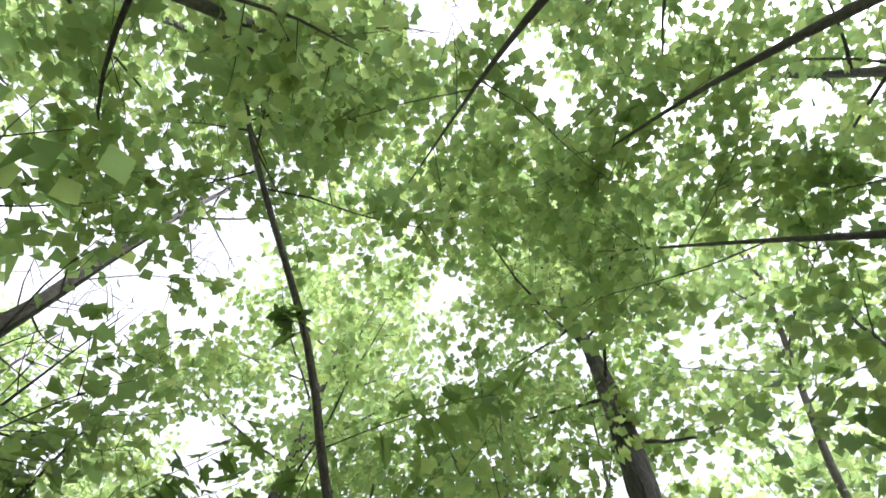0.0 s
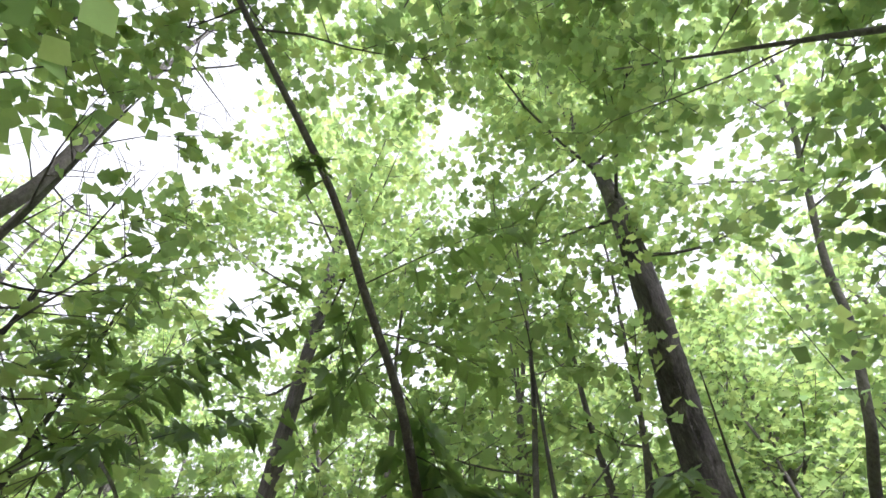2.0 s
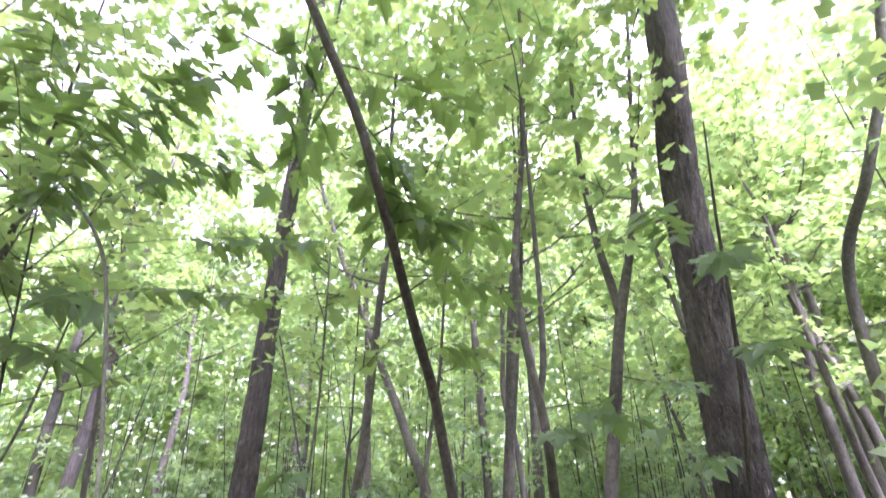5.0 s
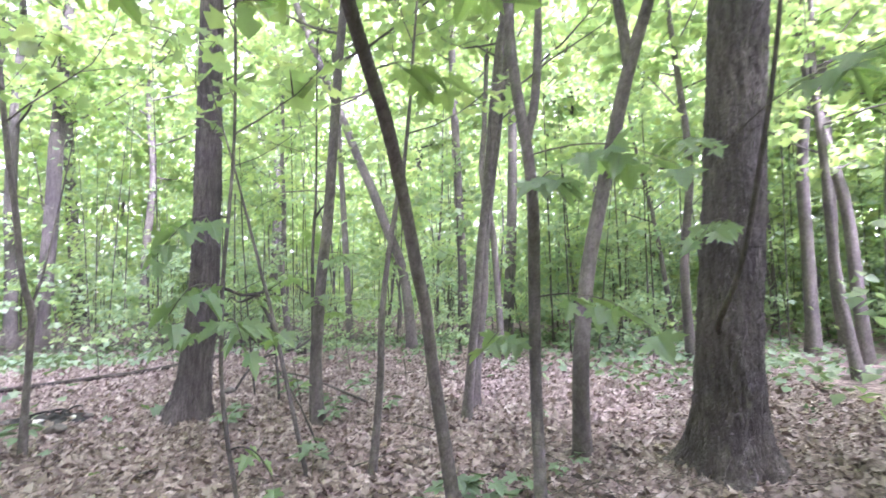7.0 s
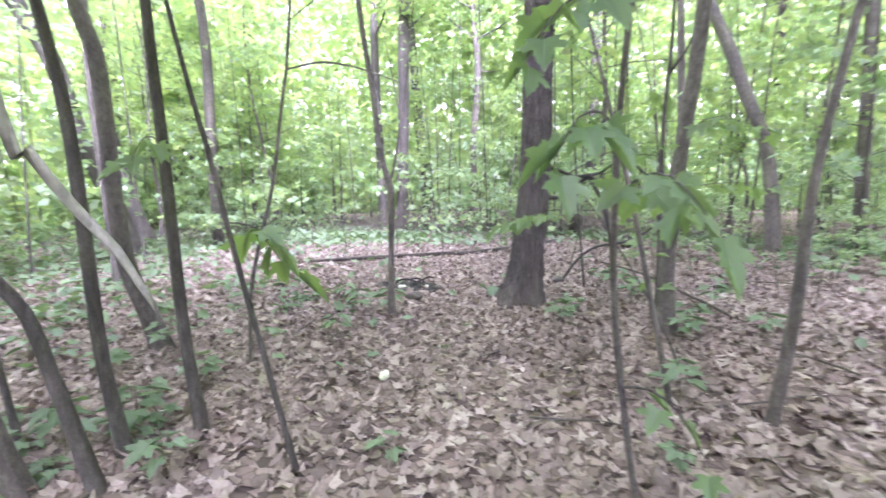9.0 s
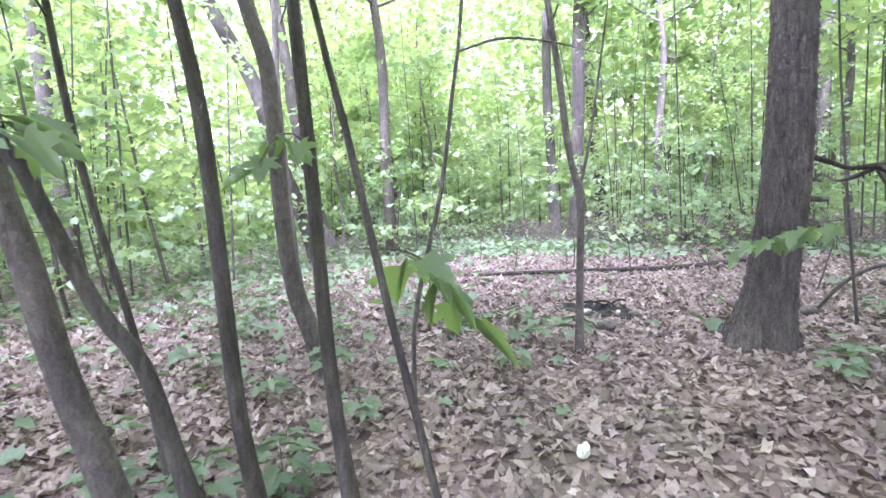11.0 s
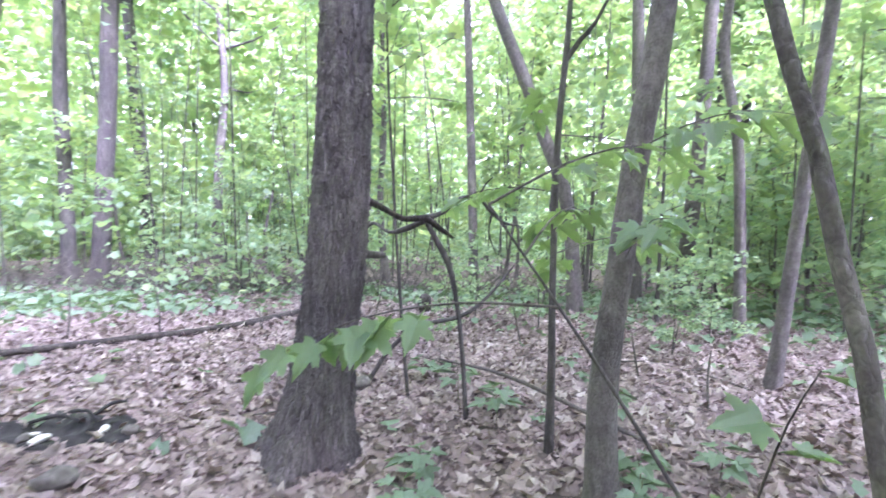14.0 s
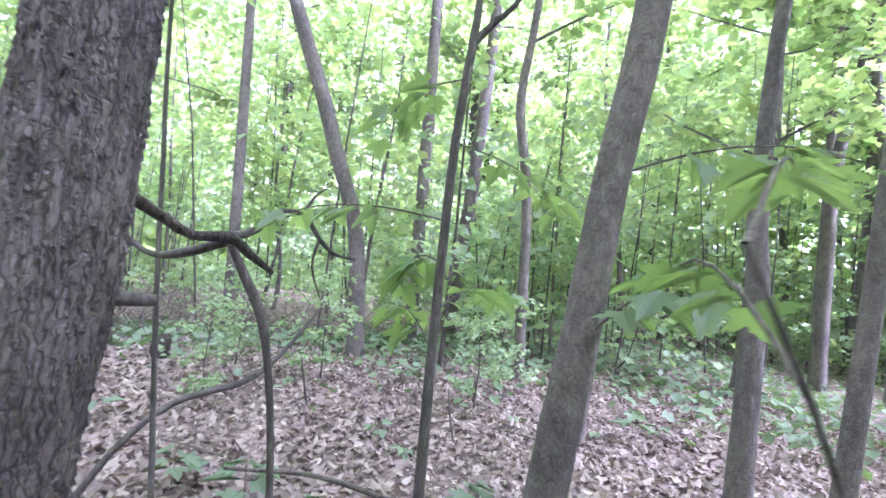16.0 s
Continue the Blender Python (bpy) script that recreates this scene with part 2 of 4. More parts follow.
def spline(points, step):
    """A smooth curve through rows of x, y, z, r, sampled about every step metres."""
    c = np.asarray(points, float)
    c = np.vstack([2 * c[0] - c[1], c, 2 * c[-1] - c[-2]])
    out = []
    for a, b, d, e in zip(c, c[1:], c[2:], c[3:]):
        n = max(2, int(np.linalg.norm((d - b)[:3]) / step))
        u = (np.arange(n) / n)[:, None]
        out.append(0.5 * (2 * b + (d - a) * u + (2 * a - 5 * b + 4 * d - e) * u**2 + (3 * b - a - 3 * d + e) * u**3))
    out.append(c[-2][None])
    rows = np.vstack(out)
    rows[:, 3] = np.maximum(rows[:, 3], 0.0015)
    return rows


def tube(rows, sides, relief=0.0, ridge=10.0, flare=0.0, seed=0):
    """Vertices and faces of a tapered, rounded limb along rows of x, y, z, r."""
    p, r = rows[:, :3], rows[:, 3]
    t = np.gradient(p, axis=0)
    t /= np.linalg.norm(t, axis=1)[:, None] + 1e-9
    n = np.cross(t[0], (0, 1, 0) if abs(t[0][1]) < 0.8 else (1, 0, 0))
    frames = []
    for k in t:
        n = n - k * (n @ k)
        n = n / np.linalg.norm(n)
        frames.append(n)
    n = np.array(frames)
    b = np.cross(t, n)
    a = np.linspace(0, 2 * np.pi, sides, endpoint=False)
    ring = n[:, None] * np.cos(a)[None, :, None] + b[:, None] * np.sin(a)[None, :, None]
    rad = r[:, None] * np.ones(sides)
    if flare:
        low = np.exp(-np.maximum(p[:, 2], 0) / 0.22)[:, None]
        lobe = 1 + 0.5 * np.cos(a * 4 + seed)[None] + 0.3 * np.cos(a * 7 + 2 * seed)[None]
        rad = rad * (1 + flare * low * lobe)
    if relief:
        q = (ring * np.maximum(r, 0.02)[:, None, None] + p[:, None] * (1, 1, 1)).reshape(-1, 3)
        stretch = q * (ridge, ridge, ridge * 0.22)
        wave = 1 - 2 * np.abs(lattice(stretch, seed)) + 0.5 * lattice(stretch * 2.2, seed + 1) - 0.6 * np.maximum(0, lattice(q * (ridge * 1.2, ridge * 1.2, ridge * 0.9), seed + 2))
        rad = rad + relief * (wave.reshape(rad.shape) - 0.8)
    v = (p[:, None] + ring * rad[..., None]).reshape(-1, 3)
    m = len(p)
    i, j = np.meshgrid(np.arange(m - 1), np.arange(sides), indexing="ij")
    k = (j + 1) % sides
    f = np.stack([i * sides + j, i * sides + k, (i + 1) * sides + k, (i + 1) * sides + j], -1).reshape(-1, 4)
    return v, f.tolist() + [list(range((m - 1) * sides, m * sides))]


def joined(pieces):
    verts, faces, at = [], [], 0
    for v, f in pieces:
        verts.append(v)
        faces += [[k + at for k in face] for face in f]
        at += len(v)
    return np.vstack(verts), faces


# Leaf outlines: half of each blade, from the stalk to the tip; the other half mirrors it.
MAPLE = [(0, 0), (0.16, -0.1), (0.34, -0.12), (0.56, -0.04), (0.43, 0.05), (0.40, 0.15), (0.56, 0.22), (0.76, 0.46), (0.60, 0.44), (0.56, 0.53), (0.42, 0.46), (0.26, 0.42), (0.30, 0.60), (0.24, 0.64), (0.20, 0.80), (0.10, 0.88), (0, 1.08)]
LOBED = [(0, 0), (0.46, 0.02), (0.36, 0.26), (0.58, 0.55), (0.22, 0.60), (0, 1.0)]
STALKED = [(0, -0.6), (0.016, -0.04)] + MAPLE[1:]
STAR = [(0, 0), (0.5, 0.08), (0.27, 0.33), (0.56, 0.6), (0, 1.0)]
KITE = [(0, 0), (0.50, 0.45), (0, 1.0)]
OVAL = [(0, 0), (0.22, 0.2), (0.26, 0.5), (0.16, 0.8), (0, 1.0)]


def leaf_mesh(name, pos, axis, up, size, outline, mat, fold=0.25, droop=0.25):
    """One mesh of many leaves, each folded along its midrib."""
    h = np.array(outline, float)
    side = np.vstack([h, h[1:-1][::-1] * (-1, 1)])
    x, y = side.T
    z = fold * np.abs(x) - droop * y**2
    n, m, k = len(pos), len(side), len(h)
    axis = axis / (np.linalg.norm(axis, axis=1)[:, None] + 1e-9)
    right = np.cross(axis, up)
    right /= np.linalg.norm(right, axis=1)[:, None] + 1e-9
    top = np.cross(right, axis)
    s = size[:, None, None]
    v = pos[:, None] + s * (x[None, :, None] * right[:, None] + y[None, :, None] * axis[:, None] + z[None, :, None] * top[:, None])
    one = np.array(list(range(k)) + [0, k - 1] + list(range(k, m)))
    loops = (np.arange(n)[:, None] * m + one[None]).ravel()
    counts = np.tile([k, m - k + 2], n)
    me = bpy.data.meshes.new(name)
    me.vertices.add(n * m)
    me.vertices.foreach_set("co", v.ravel())
    me.loops.add(len(loops))
    me.loops.foreach_set("vertex_index", loops)
    me.polygons.add(len(counts))
    me.polygons.foreach_set("loop_start", np.r_[0, np.cumsum(counts)[:-1]])
    me.polygons.foreach_set("loop_total", counts)
    me.materials.append(mat)
    me.update(calc_edges=True)
    me.validate()
    return me


def spread(n, tilt):
    """Leaf axes pointing out all round and slightly down, and upward faces leaning by about tilt."""
    a = RNG.uniform(0, 2 * np.pi, n)
    axis = np.stack([np.cos(a), np.sin(a), RNG.normal(-0.25, 0.3, n)], 1)
    up = np.stack([RNG.normal(0, tilt, n), RNG.normal(0, tilt, n), np.ones(n)], 1)
    return axis, up


def limb_curve(start, way, length, r0, rise, wander, n=6):
    rows, p, d = [], np.array(start, float), np.array(way, float)
    for i in range(n):
        rows.append([*p, r0 * (1 - 0.85 * i / (n - 1))])
        d = d / np.linalg.norm(d)
        p = p + d * length / (n - 1)
        d = d + (0, 0, rise) + RNG.normal(0, wander, 3)
    return np.array(rows)


# Openings of the canopy: plan place and radius, above the given height.
GAPS = [(-5.8, 2.7, 2.3, 4.6), (-3.4, 1.8, 0.75, 4.2), (-7.2, 4.3, 1.8, 7.0), (1.7, 2.5, 0.35, 5.0), (-0.3, -1.6, 0.6, 5.0), (-10.5, 10.0, 1.3, 4.0), (-5.0, 9.4, 1.0, 5.5), (-12.5, 6.5, 1.8, 3.5), (-2.5, 15.5, 1.2, 4.5), (-20.0, 6.5, 2.6, 3.5)]


def open_to_sky(p):
    keep = np.ones(len(p), bool)
    for x, y, r, z in GAPS:
        keep &= ~((np.hypot(p[:, 0] - x, p[:, 1] - y) < r * (1 + 0.25 * lattice(p * 0.9, 9))) & (p[:, 2] > z))
    return keep


def foliage(limbs, per_metre, size, reach, outline, mat, name="crown", bare=0.25):
    """Twigs and leaves round the outer part of each limb."""
    pos, twigs = [], []
    for rows in limbs:
        length = np.linalg.norm(np.diff(rows[:, :3], axis=0), axis=1).sum()
        count = max(3, int(length * 4))
        for u in RNG.uniform(bare, 1, count):
            k = min(int(u * (len(rows) - 1)), len(rows) - 2)
            f = u * (len(rows) - 1) - k
            p = rows[k, :3] * (1 - f) + rows[k + 1, :3] * f
            a = RNG.uniform(0, 2 * np.pi)
            span = reach * RNG.uniform(0.4, 1.0) * (1.15 - 0.5 * u)
            tip = p + span * np.array([math.cos(a), math.sin(a), RNG.uniform(-0.15, 0.45)])
            mid = (p + tip) / 2 + (0, 0, 0.06 * span)
            twigs.append(tube(np.array([[*p, 0.006], [*mid, 0.004], [*tip, 0.002]]), 3))
            m = max(3, int(per_metre * span))
            w = RNG.uniform(0.25, 1.0, m)[:, None]
            pos.append(p + (tip - p) * w + RNG.normal(0, 0.10 * reach + 0.03, (m, 3)) * (1, 1, 0.6))
    pos = np.vstack(pos)
    pos = pos[open_to_sky(pos)]
    if len(pos) < 4:
        return None, joined(twigs)
    axis, up = spread(len(pos), 0.45)
    return leaf_mesh(name, pos, axis, up, RNG.uniform(0.65, 1.25, len(pos)) * size, outline, mat), joined(twigs)


TREES = {}


def tree(key, label, points, bark, height, crown_from, reach, limbs, leaves, leaf_size, sides=14, relief=0.0, ridge=12.0, flare=0.25, outline=STAR, rise=0.12, category="tree", lean=(0, 0)):
    """A tree from the trunk's centre line, rows of height, x, y, radius, which goes on up to the given height."""
    rows = [[x, y, z, r * 0.88] for z, x, y, r in points]
    rows[0][2] = -0.12
    top = np.array(rows[-1])
    way = (top - np.array(rows[-2]))[:3]
    way = way / max(way[2], 0.05)
    z = top[2]
    while z < height - 0.3:
        step = min(1.6, height - z)
        z += step
        way = way * 0.75 + np.array([lean[0], lean[1], 0]) * 0.25
        way[2] = 1
        top = np.array([*(top[:3] + way * step + np.r_[RNG.normal(0, 0.05, 2), 0]), max(0.006, points[-1][3] * (1 - (z - points[-1][0]) / (height - points[-1][0])) ** 0.8)])
        rows.append(top.tolist())
    line = spline(rows, 0.03 if relief > 0.005 else 0.07 if relief else 0.16)
    if relief:
        line = line[(line[:, 2] < 3.6) | (np.arange(len(line)) % 5 == 0)]
    base = line[0, :3] + (0, 0, 0.12)
    thing = new(key, None)
    thing.location = base
    tagged(thing, label, category)
    off = np.r_[base, 0]
    part("trunk", polygon_mesh("trunk", *tube(line - off, sides, relief, ridge, flare, len(TREES) + 1), bark), thing)
    TREES[label] = (thing, line, base)
    made = []
    for i in range(limbs):
        zl = crown_from + (height - crown_from) * ((i + RNG.uniform(0, 0.9)) / limbs) ** 0.9 * 0.96
        k = int(np.argmin(np.abs(line[:, 2] - zl)))
        a = i * 2.4 + RNG.uniform(-0.5, 0.5)
        share = 1 - 0.65 * (zl - crown_from) / max(height - crown_from, 1)
        rows_l = limb_curve(line[k, :3], (math.cos(a), math.sin(a), RNG.uniform(0.25, 0.8)), reach * share * RNG.uniform(0.7, 1.15), min(0.03, max(0.005, line[k, 3] * 0.42)), rise, 0.10)
        made.append(rows_l)
        part("limb", polygon_mesh("limb", *tube(rows_l - off, 6), bark), thing)
    if made:
        crown, twigs = foliage(made, leaves, leaf_size, reach * 0.38, outline, LEAF)
        tagged(part("twig_growth", polygon_mesh("twig_growth", twigs[0] - base, twigs[1], TWIG), thing), kind="stuff")
        if crown:
            ob = part("crown", crown, thing, "green maple leaves with gaps of sky")
            crown.transform(Matrix.Translation(-Vector(base)))
    return thing


def low_branch(tree_label, z, tip, leaves, size, sag=0.04, r=0.0045, span=0.75):
    """A leafy low twig of a tree: stalk from its trunk at height z to the tip, with pairs of maple leaves on its outer part."""
    thing, line, base = TREES[tree_label]
    start = line[int(np.argmin(np.abs(line[:, 2] - z))), :3]
    tip = np.array(tip, float)
    mid1, mid2 = start + (tip - start) * 0.35 + (0, 0, sag * 1.5), start + (tip - start) * 0.7 + (0, 0, sag * 1.6)
    rows = spline([[*start, r], [*mid1, r * 0.8], [*mid2, r * 0.55], [*tip, r * 0.3]], 0.08)
    n = leaves
    length = np.linalg.norm(tip - start)
    near = max(0.35, 1 - span / max(length, 0.1))
    u = np.linspace(near, 1.0, n)
    k = np.clip((u * (len(rows) - 1)).astype(int), 0, len(rows) - 1)
    p = rows[k, :3]
    along = (tip - mid1) / np.linalg.norm(tip - mid1)
    across = np.cross(along, (0, 0, 1))
    across /= np.linalg.norm(across) + 1e-9
    sign = np.where(np.arange(n) % 2, 1.0, -1.0)[:, None]
    axis = across * sign * RNG.uniform(0.5, 1.1, (n, 1)) + along * RNG.uniform(0.3, 0.9, (n, 1)) + (0, 0, -0.5) + RNG.normal(0, 0.2, (n, 3))
    axis /= np.linalg.norm(axis, axis=1)[:, None]
    scale = size * RNG.uniform(0.7, 1.15, n)
    foot = p + axis * scale[:, None] * 0.6
    branch = part("branch", polygon_mesh("branch", *tube(rows - np.r_[base, 0], 6), TWIG), thing)
    up = np.stack([RNG.normal(0, 0.4, n), RNG.normal(0, 0.4, n), np.ones(n)], 1) + along * 0.35 + across * sign * 0.3
    for i in range(0, n):
        me = leaf_mesh("leaf", foot[i:i + 1] - base, axis[i:i + 1], up[i:i + 1], scale[i:i + 1], STALKED, NEAR_LEAF, 0.12, 0.3)
        part("leaf", me, branch)


# ---- ground ----
def build_ground():
    u = np.linspace(-1, 1, 181)
    g = 11 * u + 489 * np.sign(u) * np.abs(u) ** 9
    x, y = np.meshgrid(g - 2, g + 6, indexing="ij")
    z = floor_height(x.ravel(), y.ravel())
    v = np.stack([x.ravel(), y.ravel(), z], 1)
    i, j = np.meshgrid(np.arange(180), np.arange(180), indexing="ij")
    f = np.stack([i * 181 + j, (i + 1) * 181 + j, (i + 1) * 181 + j + 1, i * 181 + j + 1], -1).reshape(-1, 4).tolist()
    tagged(new("ground", polygon_mesh("ground", v, f, SOIL)), "forest floor of brown soil and old leaves", "ground", kind="structure")


build_ground()


# ---- trees that the path passes ----
tree("tree", "tall tree with dark deeply furrowed bark beside the burnt patch",
     [(0, -2.64, 6.42, 0.235), (0.44, -2.57, 6.44, 0.205), (0.8, -2.53, 6.45, 0.19), (1.19, -2.49, 6.46, 0.188), (1.91, -2.46, 6.47, 0.175), (2.6, -2.45, 6.475, 0.169), (5.4, -2.42, 6.5, 0.15), (7.4, -2.36, 6.5, 0.14)],
     OAK_BARK, 17, 6.4, 4.8, 20, 30, 0.15, sides=130, relief=0.009, ridge=30, flare=0.5, outline=STAR)
tree("tree", "thick old tree with furrowed grey-brown bark and flared roots",
     [(0, 2.5, 4.48, 0.3), (0.4, 2.48, 4.42, 0.28), (1, 2.46, 4.34, 0.26), (2, 2.51, 4.28, 0.245), (3, 2.57, 4.24, 0.235), (4.5, 2.58, 4.03, 0.22), (6, 2.61, 3.62, 0.205), (8, 2.8, 3.54, 0.17), (10, 2.97, 3.68, 0.11)],
     OAK_BARK, 18, 6.6, 4.8, 20, 30, 0.15, sides=110, relief=0.014, ridge=24, flare=0.5, outline=STAR)
tree("tree", "leaning smooth-barked tree with a bent stem",
     [(0, -1.06, 6.07, 0.092), (0.3, -1.08, 6.07, 0.082), (0.68, -1.08, 6.06, 0.076), (1.24, -1.035, 6.02, 0.068), (1.71, -0.99, 6, 0.065), (2.24, -0.92, 5.97, 0.064), (3, -0.86, 5.95, 0.06), (3.9, -0.79, 5.92, 0.055)],
     GREY_BARK, 10, 3.6, 2.4, 15, 28, 0.12, sides=40, relief=0.002, ridge=20)
tree("tree", "slender dark sapling with a crooked leaning stem",
     [(0, 0.33, 3.38, 0.048), (0.5, 0.25, 3.4, 0.044), (1, 0.18, 3.38, 0.041), (1.35, 0.145, 3.32, 0.039), (1.5, 0.115, 3.29, 0.041), (2, 0.03, 3.08, 0.038), (2.25, -0.02, 2.82, 0.037), (2.5, -0.1, 2.48, 0.033), (3, -0.24, 1.8, 0.029), (3.3, -0.33, 1.62, 0.028), (3.7, -0.5, 1.42, 0.028), (4.5, -0.82, 1.09, 0.029), (6, -1.63, 0.44, 0.03), (8, -2.52, -0.03, 0.03), (10, -3.13, -0.34, 0.018)],
     GREY_BARK, 10.6, 5.4, 2.4, 16, 26, 0.12, sides=24, relief=0.0012, ridge=20, lean=(-0.28, 0.0))
tree("tree", "young tree that forks into two upright stems",
     [(0, 1.46, 4.9, 0.088), (0.5, 1.41, 4.72, 0.08), (1, 1.42, 4.66, 0.076), (1.6, 1.53, 4.76, 0.073), (2.2, 1.68, 4.8, 0.07), (3, 1.83, 4.65, 0.066), (3.4, 1.93, 4.6, 0.062), (4.5, 2.22, 4.4, 0.042), (6, 2.44, 4.28, 0.03)],
     GREY_BARK, 9.5, 3.8, 2.2, 14, 26, 0.12, sides=30, relief=0.0016, ridge=20)
tree("tree", "thin grey sapling with a slightly wavy stem",
     [(0, 0.66, 2.92, 0.04), (0.5, 0.69, 3.08, 0.037), (1, 0.71, 3.2, 0.035), (1.5, 0.69, 3.07, 0.035), (2, 0.66, 2.93, 0.033), (3, 0.59, 3, 0.03), (4.5, 0.8, 3.08, 0.024)],
     GREY_BARK, 8.0, 2.9, 1.9, 13, 26, 0.12, sides=24, relief=0.001)
tree("tree", "thin straight sapling behind the forked tree",
     [(0, 0.54, 6.07, 0.06), (1.25, 0.69, 6.05, 0.053), (2.1, 0.78, 6.04, 0.05), (3.3, 0.95, 6.02, 0.046)],
     GREY_BARK, 9.0, 3.4, 2.0, 13, 26, 0.12, sides=18)
tree("tree", "slender sapling with a healed bend at chest height",
     [(0, -3.55, 5.27, 0.04), (0.67, -3.53, 5.285, 0.034), (1.15, -3.52, 5.3, 0.035), (1.31, -3.52, 5.3, 0.042), (1.53, -3.56, 5.26, 0.031), (1.81, -3.59, 5.23, 0.03), (2.25, -3.62, 5.2, 0.03), (3, -3.68, 5.13, 0.028)],
     GREY_BARK, 7.5, 3.0, 1.8, 13, 24, 0.12, sides=20, relief=0.001)
tree("tree", "leaning tree with a rough brown foot among seedlings",
     [(0, -4.62, 3.55, 0.09), (0.3, -4.66, 3.47, 0.084), (0.7, -4.71, 3.37, 0.077), (1.25, -4.73, 3.33, 0.07), (2.3, -4.73, 3.32, 0.067), (2.85, -4.78, 3.22, 0.064)],
     GREY_BARK, 9.5, 3.6, 2.0, 13, 24, 0.12, sides=28, relief=0.0016)
tree("tree", "upright grey sapling with a hanging dead twig",
     [(0, -2.98, 2.91, 0.041), (0.3, -3.0, 2.88, 0.037), (0.7, -3.01, 2.86, 0.035), (1.6, -3.01, 2.85, 0.032), (2.3, -3.02, 2.84, 0.028)],
     DARK_BARK, 7.0, 2.7, 1.8, 13, 24, 0.12, sides=18)
tree("tree", "dark curved sapling among the low green plants",
     [(0, -3.09, 2.57, 0.042), (0.5, -3.12, 2.51, 0.037), (0.94, -3.12, 2.5, 0.036), (1.7, -3.13, 2.49, 0.033), (2.25, -3.15, 2.43, 0.028)],
     DARK_BARK, 6.5, 2.6, 1.6, 12, 24, 0.12, sides=18)
tree("tree", "thin knobbly sapling leaning over the seedlings",
     [(0, -2.89, 2.36, 0.04), (0.56, -2.93, 2.25, 0.035), (0.88, -2.95, 2.19, 0.031), (1.09, -2.98, 2.09, 0.03), (1.53, -3.02, 1.96, 0.026), (1.7, -3.05, 1.89, 0.023)],
     DARK_BARK, 4.6, 2.0, 1.3, 10, 22, 0.12, sides=18, relief=0.001)
tree("tree", "stout leaning young tree above the seedlings",
     [(0, -3.17, 2.15, 0.067), (0.46, -3.19, 2.05, 0.061), (0.82, -3.21, 1.98, 0.056), (1.22, -3.22, 1.93, 0.052), (1.8, -3.24, 1.85, 0.045)],
     GREY_BARK, 8.0, 2.8, 2.0, 13, 24, 0.12, sides=24, relief=0.0014)
tree("tree", "whip-thin dark sapling with few leaves",
     [(0, -2.2, 2.93, 0.017), (0.57, -2.27, 2.83, 0.015), (1.05, -2.34, 2.77, 0.014), (1.58, -2.39, 2.7, 0.012), (2.04, -2.45, 2.64, 0.01)],
     DARK_BARK, 3.4, 2.0, 0.9, 6, 18, 0.11, sides=12, flare=0.1)
tree("tree", "thin crooked sapling between the stout ones",
     [(0, -3.78, 2.32, 0.023), (0.74, -3.79, 2.25, 0.02), (1.5, -3.82, 2.14, 0.019), (2.2, -3.83, 2.09, 0.017)],
     DARK_BARK, 4.5, 2.2, 1.2, 7, 18, 0.11, sides=12, flare=0.1)
tree("tree", "pliant young sapling with large drooping maple leaves",
     [(0, -0.62, 2.98, 0.014), (0.4, -0.68, 2.9, 0.012), (1.0, -0.74, 2.82, 0.011), (1.5, -0.74, 2.8, 0.01), (2.2, -0.7, 2.82, 0.008)],
     GREY_BARK, 3.2, 2.1, 0.7, 5, 16, 0.12, sides=10, flare=0.1)
tree("tree", "curving sapling with an arched side branch",
     [(0, -3.7, 3.72, 0.019), (0.5, -3.69, 3.75, 0.018), (0.9, -3.65, 3.83, 0.017), (1.4, -3.59, 3.96, 0.016), (2.0, -3.55, 4.06, 0.014), (2.5, -3.52, 4.14, 0.013)],
     GREY_BARK, 4.6, 2.6, 1.2, 10, 22, 0.12, sides=12, flare=0.1)
tree("tree", "bent tree with an upper stem leaning away",
     [(0, -0.2, 11.4, 0.13), (1, -0.28, 11.42, 0.125), (1.7, -0.38, 11.44, 0.12), (2.19, -0.52, 11.45, 0.118), (2.71, -0.74, 11.47, 0.118), (3.5, -1.02, 11.51, 0.115), (4.29, -1.35, 11.55, 0.11), (5.26, -1.72, 11.6, 0.1)],
     GREY_BARK, 13.0, 5.4, 3.0, 14, 24, 0.15, sides=22, lean=(-0.3, 0.0))
tree("tree", "dark slender sapling ending in a narrow fork",
     [(0, -1.24, 6.64, 0.028), (0.47, -1.24, 6.64, 0.026), (1.03, -1.25, 6.64, 0.023), (1.71, -1.25, 6.64, 0.022), (2.02, -1.24, 6.635, 0.021), (2.31, -1.22, 6.63, 0.021), (2.7, -1.2, 6.64, 0.016)],
     DARK_BARK, 5.5, 2.8, 1.5, 11, 24, 0.12, sides=18)
tree("tree", "pale grey young tree with a slight elbow",
     [(0, 0.67, 6.57, 0.088), (0.4, 0.71, 6.6, 0.08), (1.02, 0.79, 6.64, 0.076), (1.42, 0.845, 6.67, 0.075), (1.83, 0.87, 6.72, 0.066), (2.38, 0.94, 6.76, 0.06), (2.92, 1.02, 6.79, 0.056), (3.36, 1.09, 6.8, 0.054)],
     GREY_BARK, 9.5, 3.6, 2.2, 14, 24, 0.12, sides=26, relief=0.0014)
